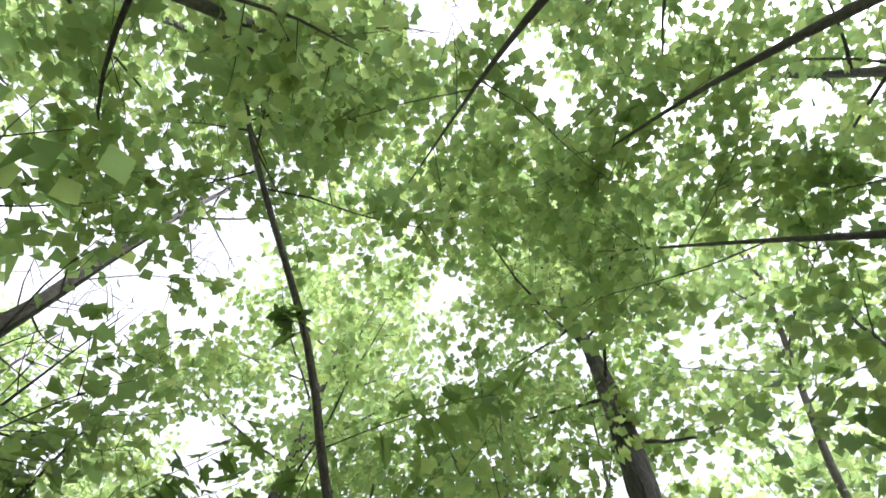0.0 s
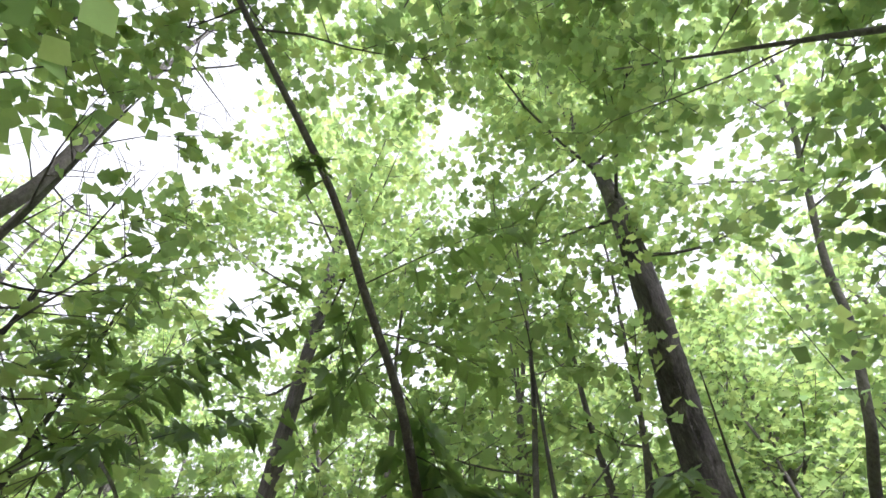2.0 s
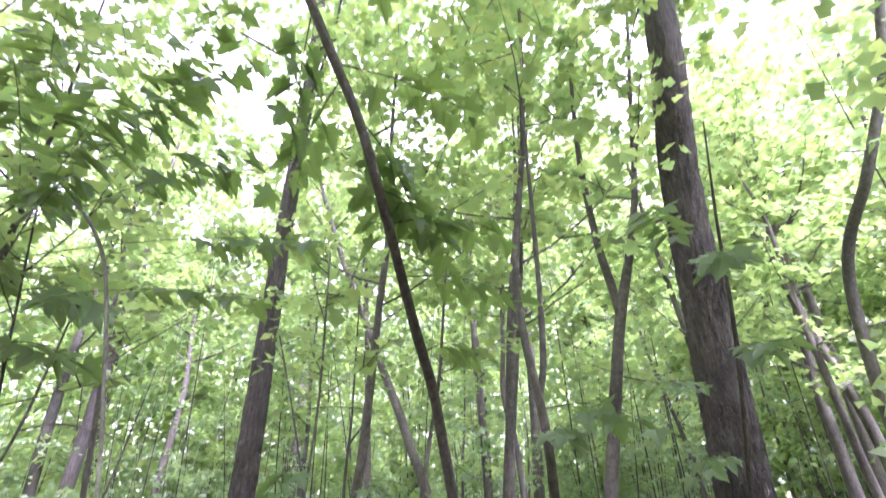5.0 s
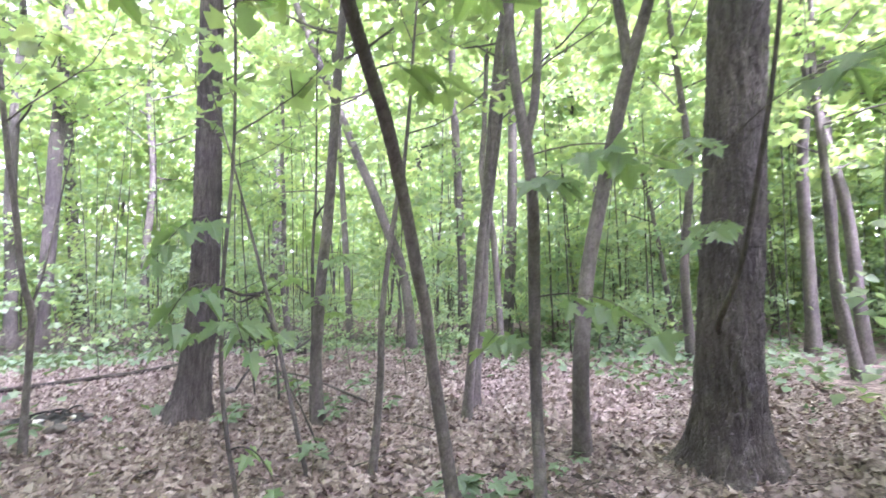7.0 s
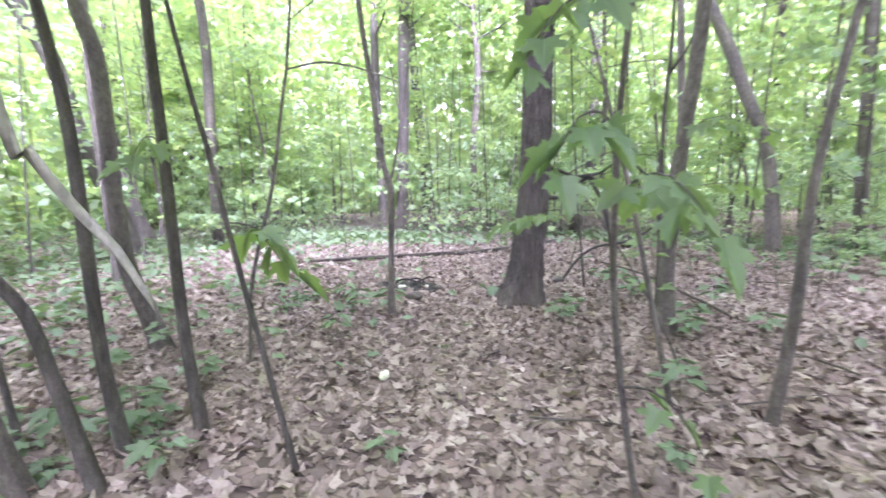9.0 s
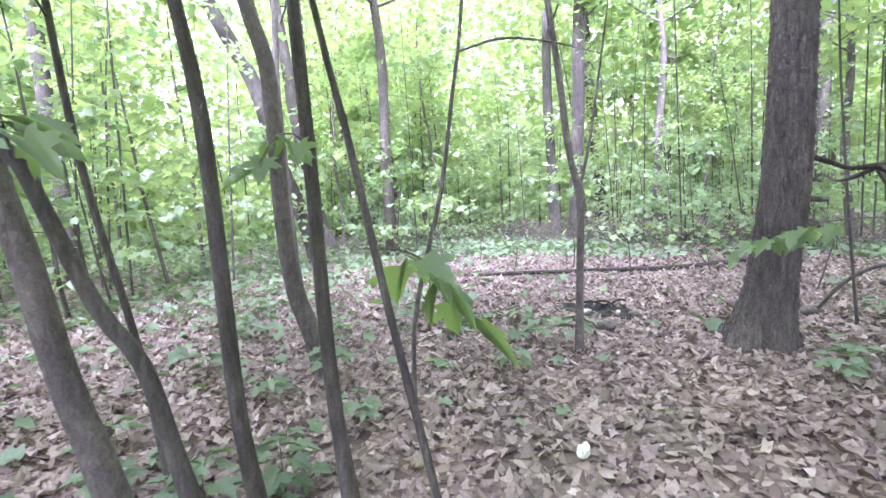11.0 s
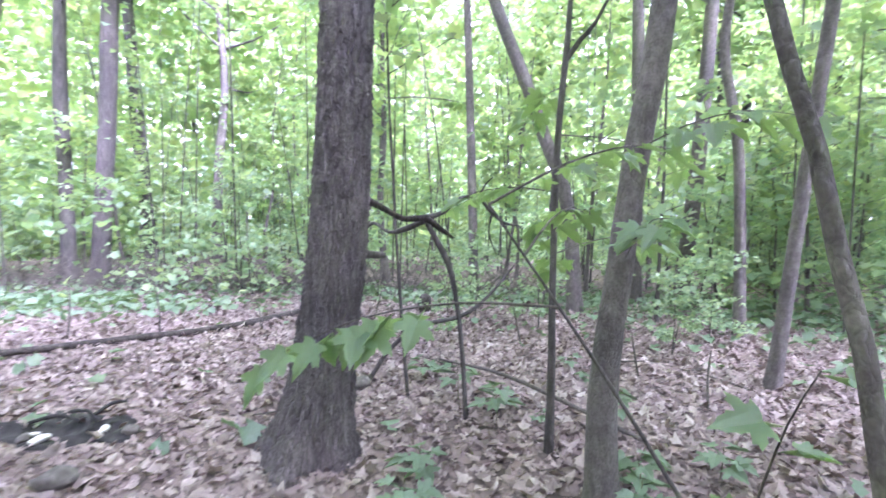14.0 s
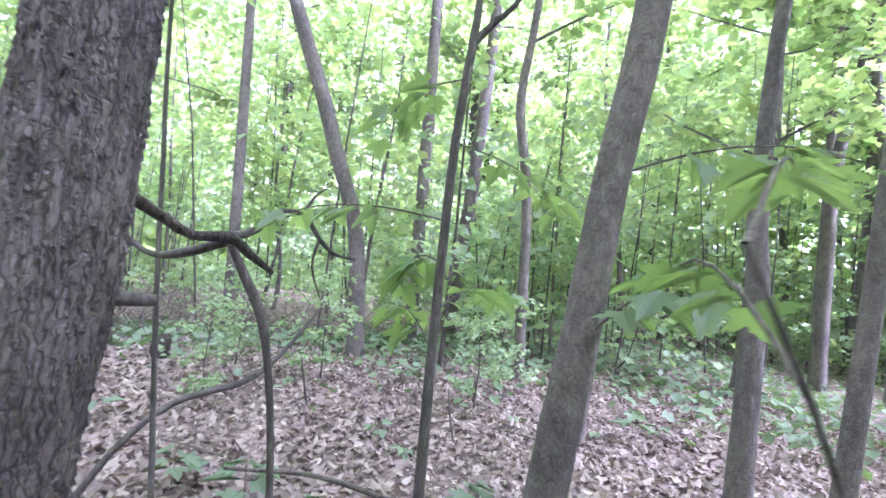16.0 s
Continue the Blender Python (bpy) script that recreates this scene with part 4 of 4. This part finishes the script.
# ---- burnt patch ----
def burnt_patch():
    rings, sides, v, f = 14, 56, [], []
    for i in range(rings):
        for j in range(sides):
            a, u = 2 * math.pi * j / sides, i / (rings - 1)
            w = 1 + 0.45 * float(lattice(np.array([[math.cos(a) * 1.7, math.sin(a) * 1.7, 2.0]]), 8)[0])
            x, y = -4.3 + 0.52 * u * w * math.cos(a), 6.62 + 0.30 * u * w * math.sin(a)
            h = 0.03 * (1 - u**2) + 0.05 * (1 - u * u) * float(lattice(np.array([[x * 11, y * 11, 0]]), 2)[0])
            v.append((x, y, float(floor_height(x, y)[0]) + 0.012 + h - 0.03 * (u > 0.95)))
    for i in range(rings - 1):
        for j in range(sides):
            k = (j + 1) % sides
            f.append([i * sides + j, (i + 1) * sides + j, (i + 1) * sides + k, i * sides + k])
    tagged(new("burnt_patch", polygon_mesh("burnt_patch", v, f, ASH)), "black charred fire patch on the forest floor", "fire pit", kind="structure")


burnt_patch()
for x, y, a, n in ((-4.5, 6.55, 0.2, 0.3), (-4.2, 6.7, 1.4, 0.25), (-4.4, 6.75, -0.4, 0.35), (-4.05, 6.5, 2.4, 0.22)):
    dx, dy = math.cos(a) * n, math.sin(a) * n
    tagged(stick("charred_stick", "short charred stick on the burnt patch", "stick",
                 [[x, y, 0.05, 0.012], [x + dx * 0.5, y + dy * 0.5 + 0.02, 0.085, 0.013], [x + dx, y + dy, 0.06, 0.009]], 8, ASH, 0.002, 30), group="charred sticks on the burnt patch")


def lump(name, label, category, x, y, size, mat, seed, group=""):
    bm = bmesh.new()
    bmesh.ops.create_icosphere(bm, subdivisions=3, radius=1)
    co = np.array([v.co[:] for v in bm.verts])
    s = 1 + 0.3 * lattice(co * 1.6 + seed, seed) + 0.12 * lattice(co * 5, seed)
    for v, k in zip(bm.verts, s):
        v.co = Vector([c * k * e for c, e in zip(v.co, size)])
    me = bpy.data.meshes.new(name)
    bm.to_mesh(me)
    bm.free()
    me.materials.append(mat)
    me.polygons.foreach_set("use_smooth", np.ones(len(me.polygons), bool))
    ob = new(name, me)
    ob.matrix_world = pose(x, y, float(floor_height(x, y)[0]) + 0.02 + size[2] * 0.7, 0, 0, 40 * seed)
    return tagged(ob, label, category, group)


for i, (x, y, s) in enumerate(((-4.42, 6.5, 0.035), (-4.3, 6.42, 0.06), (-4.05, 6.62, 0.05), (-4.02, 6.55, 0.03), (-4.5, 6.62, 0.03))):
    lump("crumpled_paper", "crumpled white paper on the burnt patch", "litter", x, y, (s, s * 0.55, s * 0.4), PAPER, i + 1, "paper scraps on the burnt patch")
for i, (x, y, s) in enumerate(((-4.62, 6.35, 0.06), (-4.4, 6.42, 0.05), (-3.86, 6.6, 0.06), (-3.75, 5.95, 0.1), (-4.55, 6.7, 0.05), (-2.62, 7.6, 0.09))):
    lump("stone", "brown-grey stone half sunk in leaves", "stone", x, y, (s, s * 0.7, s * 0.5), STONE, i + 11, "stones by the burnt patch")
lump("crumpled_paper", "torn pale paper lying on fallen leaves", "litter", -2.56, 3.98, (0.07, 0.035, 0.02), PAPER, 21)
lump("tree_stump", "small dark rotten stump near the wood's edge", "stump", -4.0, 12.6, (0.16, 0.16, 0.3), LOG_BARK, 23)
lump("tree_stump", "broken mossy stump on the leaf litter", "stump", -2.53, 11.1, (0.1, 0.1, 0.16), LOG_BARK, 25)


# ---- seedlings ----
def seedling(seed, n, size, height):
    r = np.random.default_rng(seed)
    thing = new("seedling", None)
    rows = [[0, 0, -0.02, 0.003], [r.normal(0, 0.01), r.normal(0, 0.01), height * 0.6, 0.0025], [r.normal(0, 0.02), r.normal(0, 0.02), height, 0.0015]]
    stems = [tube(spline(rows, 0.05), 5)]
    for i in range(n):
        a = i * 2.4 + r.uniform(-0.4, 0.4)
        z = height * (0.55 + 0.45 * i / n)
        d = np.array([math.cos(a), math.sin(a), r.uniform(-0.35, 0.05)])
        k = size * r.uniform(0.7, 1.15)
        foot = np.array([0, 0, z]) + d / np.linalg.norm(d) * k * 0.6
        up = np.array([[r.normal(0, 0.25), r.normal(0, 0.25), 1]])
        part("leaf", leaf_mesh("leaf", foot[None], d[None], up, np.array([k * 0.85]), STALKED, HERB_LEAF, 0.1, 0.25), thing)
    part("stem", polygon_mesh("stem", *joined(stems), GREEN_TWIG), thing)
    return tagged(thing, "low green maple seedling growing through the leaf litter", "seedling", "maple seedlings on the forest floor")


kinds = [seedling(31, 5, 0.10, 0.13), seedling(32, 7, 0.12, 0.22), seedling(33, 6, 0.085, 0.09), seedling(34, 8, 0.13, 0.32)]
beds = [(-4.2, 2.0, 0.7, 26), (-3.4, 2.1, 0.45, 16), (-3.0, 2.55, 0.4, 10), (-2.45, 2.85, 0.3, 7), (-3.9, 2.9, 0.7, 12), (-4.9, 3.3, 0.6, 10), (-5.0, 4.7, 0.6, 16), (-4.7, 5.3, 0.5, 14), (-3.7, 4.6, 0.4, 6), (-6.2, 4.2, 0.9, 12),
        (0.1, 3.9, 0.25, 7), (0.62, 4.0, 0.22, 6), (1.45, 4.4, 0.3, 5), (-0.6, 4.4, 0.25, 3), (1.2, 5.5, 0.4, 4), (-1.85, 6.0, 0.2, 3), (-1.9, 7.1, 0.35, 6), (-1.45, 7.1, 0.3, 7), (-0.75, 6.6, 0.25, 5), (-0.88, 6.05, 0.15, 3), (-1.3, 7.0, 0.3, 5),
        (1.5, 7.7, 0.45, 7), (3.2, 7.1, 0.5, 6), (-0.8, 8.1, 0.4, 4), (1.2, 10.5, 0.8, 10), (-4.4, 5.5, 0.4, 8)]
homes = iter(kinds)
for x, y, r, n in beds:
    for _ in range(max(2, int(n * 0.42))):
        px, py = x + RNG.normal(0, r * 0.7), y + RNG.normal(0, r * 0.7)
        m = pose(px, py, float(floor_height(px, py)[0]), 0, 0, RNG.uniform(0, 360))
        home = next(homes, None)
        if home is not None:
            home.matrix_world = m
        else:
            copy_thing(kinds[int(RNG.integers(4))], m)


# ---- the wood all round: young trees and tall trees that repeat ----
def wild_tree(label, seed, height, r0, crown_from, reach, limbs, per_metre, leaf_size, bark, group, wave):
    r = np.random.default_rng(seed)
    rows, x, y = [], 0.0, 0.0
    for i in range(7):
        rows.append([x, y, height * i / 6 - (0.1 if i == 0 else 0), r0 * (1 - i / 6.6) ** 0.8])
        x, y = x + r.normal(0, wave * height / 6), y + r.normal(0, wave * height / 6)
    line = spline(rows, 0.25)
    thing = new("tree", None)
    made = []
    for i in range(limbs):
        zl = crown_from + (height - crown_from) * (i + r.uniform(0, 0.9)) / limbs * 0.95
        k = int(np.argmin(np.abs(line[:, 2] - zl)))
        a = i * 2.4 + r.uniform(-0.5, 0.5)
        share = 1 - 0.6 * (zl - crown_from) / (height - crown_from)
        made.append(limb_curve(line[k, :3], (math.cos(a), math.sin(a), r.uniform(0.1, 0.6)), reach * share * r.uniform(0.7, 1.15), max(0.005, line[k, 3] * 0.4), 0.08, 0.1, 5))
    part("trunk", polygon_mesh("trunk", *joined([tube(line[::2], 7, 0, 10, 0.25, seed)] + [tube(m, 3) for m in made]), bark), thing)
    crown, twigs = foliage(made, per_metre, leaf_size, reach * 0.42, STAR if height > 10 else KITE, LEAF if height > 5 else SHADE_TONED_LEAF)
    part("crown", crown, thing, "green leaves with gaps of light")
    return tagged(thing, label, "tree", group)


spare = list(GAPS)
GAPS.clear()
YOUNG = [wild_tree("slender young maple with leaves nearly to the ground", 51, 4.2, 0.028, 0.4, 1.4, 13, 26, 0.14, DARK_BARK, "young trees of the undergrowth", 0.05),
         wild_tree("thin young maple with a light open crown", 52, 6.0, 0.04, 1.2, 1.8, 15, 24, 0.15, GREY_BARK, "young trees of the undergrowth", 0.06),
         wild_tree("low bushy maple growth", 53, 2.6, 0.018, 0.2, 1.25, 13, 40, 0.13, DARK_BARK, "young trees of the undergrowth", 0.06),
         wild_tree("tall thin maple with a leaning stem", 54, 8.0, 0.06, 2.0, 2.2, 17, 24, 0.15, GREY_BARK, "young trees of the undergrowth", 0.09)]
TALL = [wild_tree("tall woodland tree with a grey trunk and high crown", 61, 15, 0.15, 5.0, 3.8, 20, 24, 0.17, GREY_BARK, "tall trees of the wood", 0.04),
        wild_tree("tall woodland tree with a dark trunk and high crown", 62, 18, 0.19, 6.5, 4.4, 22, 24, 0.175, DARK_BARK, "tall trees of the wood", 0.03),
        wild_tree("mid-height woodland tree with a leaning grey trunk", 63, 11.5, 0.10, 3.6, 3.0, 18, 20, 0.165, GREY_BARK, "tall trees of the wood", 0.06)]
GAPS += spare
TAKEN = np.array([t[2][:2] for t in TREES.values()])
WAY = np.array([eye[:2] for t, eye, target, roll in PATH])


def clear_of(p, tall):
    if np.hypot(*(TAKEN - p).T).min() < (1.3 if tall else 0.9) or np.hypot(*(WAY - p).T).min() < (4.5 if tall else 3.4):
        return False
    x, y = p
    if -9.0 < x < 2.2 and 1.0 < y < 10.2 or -6.5 < x < 0.8 and 10 <= y < 12.2 or 2 <= x < 8 and 5 < y < 10.3 or -9 < x < -3 and 10 < y < 11:
        return False
    if any(math.hypot(x - gx, y - gy) < gr * (1.6 if gz < 1 else 1.0) for gx, gy, gr, gz in GAPS):
        return False
    return not (x < -12 and 3 < y < 8 and RNG.random() < 0.75)


def plant(kinds, count, near, far, tall):
    homes, placed = iter(kinds), []
    while len(placed) < count:
        d, a = near + (far - near) * RNG.random() ** 0.75, RNG.uniform(0, 2 * math.pi)
        p = np.array([-1.5 + d * math.cos(a), 5 + d * math.sin(a)])
        if not clear_of(p, tall) or placed and min(np.hypot(*(q - p)) for q in placed) < (1.7 if tall else 0.55):
            continue
        if tall and -9.4 < p[0] < -6.3 and 10.8 < p[1] < 14.5:
            p = p + (-5.0, 7.0)  # keep the view past the burnt patch open
        placed.append(p)
        m = pose(p[0], p[1], float(floor_height(p[0], p[1])[0]), RNG.normal(0, 2.5), RNG.normal(0, 2.5), RNG.uniform(0, 360)) @ Matrix.Scale(RNG.uniform(0.8, 1.25), 4)
        home = next(homes, None)
        if home is not None:
            home.matrix_world = m
        else:
            ob = copy_thing(kinds[int(RNG.integers(len(kinds)))], m)
            ob.matrix_world = m


plant(TALL, 46, 5, 30, True)
plant(YOUNG, 190, 5, 19, False)
for x, y, k, turn in ((-2.05, 9.6, 0.4, 250), (0.35, 9.0, 0.4, 80), (1.0, 9.6, 0.5, 310), (-0.9, 10.2, 0.5, 190), (-1.75, 10.8, 0.5, 45)):
    copy_thing(YOUNG[2], pose(x, y, float(floor_height(x, y)[0]), 0, 0, turn) @ Matrix.Scale(k, 4))
for x, y, k, turn in ((6.3, 7.5, 0.9, 30), (4.9, 9.4, 1.0, 160)):
    copy_thing(TALL[2], pose(x, y, float(floor_height(x, y)[0]), 0, 0, turn) @ Matrix.Scale(k, 4))


# ---- distant woods ----
def distant_woods():
    n = 320000
    a, d = RNG.uniform(0, 2 * np.pi, n), 18 + 27 * RNG.random(n) ** 1.2
    z = 0.1 + RNG.random(n) ** 1.2 * 14
    p = np.stack([-1.5 + d * np.cos(a), 5 + d * np.sin(a), z], 1)
    keep = (lattice(p * 0.5, 21) > -0.4 - 0.3 * (z < 3.5) + 0.01 * z) & open_to_sky(p)
    p = p[keep]
    axis, up = spread(len(p), 0.6)
    me = leaf_mesh("distant_woods", p, axis, up, RNG.uniform(0.25, 0.5, len(p)), KITE, LEAF)
    tagged(new("distant_woods", me), "distant mass of green woodland leaves", "woods", kind="stuff")


distant_woods()


def undergrowth():
    """Layered sprays of leaves of the dense young growth, and its thin stems."""
    pos, stems = [], []
    while len(pos) < 1350:
        d, a = 6 + 17 * RNG.random() ** 0.8, RNG.uniform(0, 2 * math.pi)
        p = np.array([-1.5 + d * math.cos(a), 5 + d * math.sin(a)])
        if not clear_of(p, False):
            continue
        n, z = int(RNG.integers(45, 90)), 0.3 + 7.5 * RNG.random() ** 1.5
        w = RNG.uniform(0.35, 0.8)
        pos.append(np.stack([RNG.normal(p[0], w, n), RNG.normal(p[1], w, n), z + RNG.normal(0, 0.1, n)], 1))
        if len(pos) % 2:
            q = RNG.normal(0, 0.35, 2)
            stems.append(tube(np.array([[*p, -0.05, 0.02], [*(p + q * 0.4), z * 0.6, 0.015], [*(p + q), z + 1.2, 0.006]]), 4))
    low = 0
    while low < 420:
        d, a = 10 + 14 * RNG.random(), RNG.uniform(0, 2 * math.pi)
        p = np.array([-1.5 + d * math.cos(a), 5 + d * math.sin(a)])
        if clear_of(p, False):
            n, low = int(RNG.integers(50, 90)), low + 1
            pos.append(np.stack([RNG.normal(p[0], 0.55, n), RNG.normal(p[1], 0.55, n), RNG.uniform(0.05, 1.0, n)], 1))
    pos = np.vstack(pos)
    axis, up = spread(len(pos), 0.35)
    close = np.hypot(pos[:, 0] + 1.5, pos[:, 1] - 5) < 9.5
    for pick, outline in ((close, STAR), (~close, KITE)):
        me = leaf_mesh("undergrowth", pos[pick], axis[pick], up[pick], RNG.uniform(0.09, 0.17, pick.sum()), outline, SHADE_TONED_LEAF)
        tagged(new("undergrowth", me), "layered green sprays of dense young growth", "undergrowth", kind="stuff")
    tagged(new("thin_stems", polygon_mesh("thin_stems", *joined(stems), DARK_BARK)), "many thin dark stems of the young growth", "undergrowth", kind="stuff")


undergrowth()


# ---- low green growth and leaf litter ----
def herbs():
    spots = [(-9.3, 9.8, 1.1, 0.6, 620), (-7.4, 10.8, 1.1, 0.5, 520), (-10.8, 7.5, 1.6, 1.2, 600), (-11.5, 10.5, 1.8, 1.2, 600), (3.5, 11.0, 2.4, 1.0, 900), (6.0, 12.5, 3.0, 1.8, 1000), (2.0, 12.5, 2.2, 0.8, 600), (5.2, 8.6, 1.4, 1.0, 600), (-9.5, 3.5, 2.5, 1.8, 1200), (-1.0, 12.6, 2.6, 0.7, 700), (-5.0, 12.6, 2.6, 0.6, 600), (-16, 6, 5, 3, 2500)]
    p = np.vstack([np.stack([RNG.normal(x, w, n), RNG.normal(y, v, n), RNG.uniform(0.03, 0.15, n)], 1) for x, y, w, v, n in spots])
    axis, up = spread(len(p), 0.35)
    me = leaf_mesh("low_herbs", p, axis, up, RNG.uniform(0.07, 0.15, len(p)), STAR, HERB_LEAF)
    tagged(new("low_herbs", me), "low green herbs spread over the forest floor", "undergrowth", kind="stuff")


herbs()


def dead_brush():
    """Tangled dry twigs: a low brown fringe under the young growth and a heap beside the forked tree."""
    spots = [(-7.5, 12.6, 1.6, 0.5, 420), (-10.5, 12.2, 1.6, 0.7, 420), (-4.5, 13.4, 1.8, 0.5, 420), (-1.5, 13.2, 1.6, 0.5, 260), (-12.5, 9.5, 0.9, 1.6, 300), (1.1, 4.05, 0.32, 0.22, 90), (2.0, 4.1, 0.3, 0.25, 50)]
    pieces = []
    for x, y, w, v, n in spots:
        for _ in range(n):
            p = np.array([RNG.normal(x, w), RNG.normal(y, v), 0.0])
            length = RNG.uniform(0.3, 1.1) if n > 100 else RNG.uniform(0.2, 0.5)
            a = RNG.uniform(0, 2 * math.pi)
            d = np.array([math.cos(a), math.sin(a), RNG.uniform(0.15, 1.6) if n > 100 else RNG.uniform(0.05, 0.5)])
            d *= length / np.linalg.norm(d)
            r = RNG.uniform(0.003, 0.009) if n > 100 else RNG.uniform(0.002, 0.005)
            pieces.append(tube(np.array([[*p, r], [*(p + d * 0.5 + RNG.normal(0, 0.04, 3)), r * 0.8], [*(p + d), r * 0.4]]), 3))
    tagged(new("dead_brush", polygon_mesh("dead_brush", *joined(pieces), TWIG)), "tangled dry brown brush at the wood's edge", "brush", kind="stuff")


dead_brush()


def litter():
    n = 98000
    p = np.stack([RNG.uniform(-9.5, 5.5, n), RNG.uniform(0.8, 12.5, n)], 1)
    p = p[(np.hypot((p[:, 0] + 4.3) / 0.5, (p[:, 1] - 6.62) / 0.28) > 1) | (RNG.random(n) < 0.12)]
    n = len(p)
    z = floor_height(p[:, 0], p[:, 1]) + RNG.uniform(0.004, 0.032, n)
    burnt = np.hypot((p[:, 0] + 4.3) / 0.5, (p[:, 1] - 6.62) / 0.28)
    z = z + np.where(burnt < 1, 0.06 * (1 - burnt**2), 0)
    axis = np.stack([RNG.normal(0, 1, n), RNG.normal(0, 1, n), RNG.normal(0, 0.28, n)], 1)
    up = np.stack([RNG.normal(0, 0.38, n), RNG.normal(0, 0.38, n), RNG.choice([-1.0, 1.0], n)], 1)
    kind = RNG.random(n)
    for low, high, outline, fold, small, large in ((0, 0.36, LOBED, 0.35, 0.04, 0.092), (0.36, 0.55, OVAL, 0.6, 0.04, 0.092), (0.55, 1, KITE, 0.5, 0.02, 0.06)):
        pick = (kind >= low) & (kind < high)
        me = leaf_mesh("fallen_leaves", np.c_[p, z][pick], axis[pick], up[pick], RNG.uniform(small, large, pick.sum()), outline, DEAD_LEAF, fold, 0.4)
        tagged(new("fallen_leaves", me), "dry brown fallen leaves covering the ground", "leaf litter", kind="stuff")


litter()
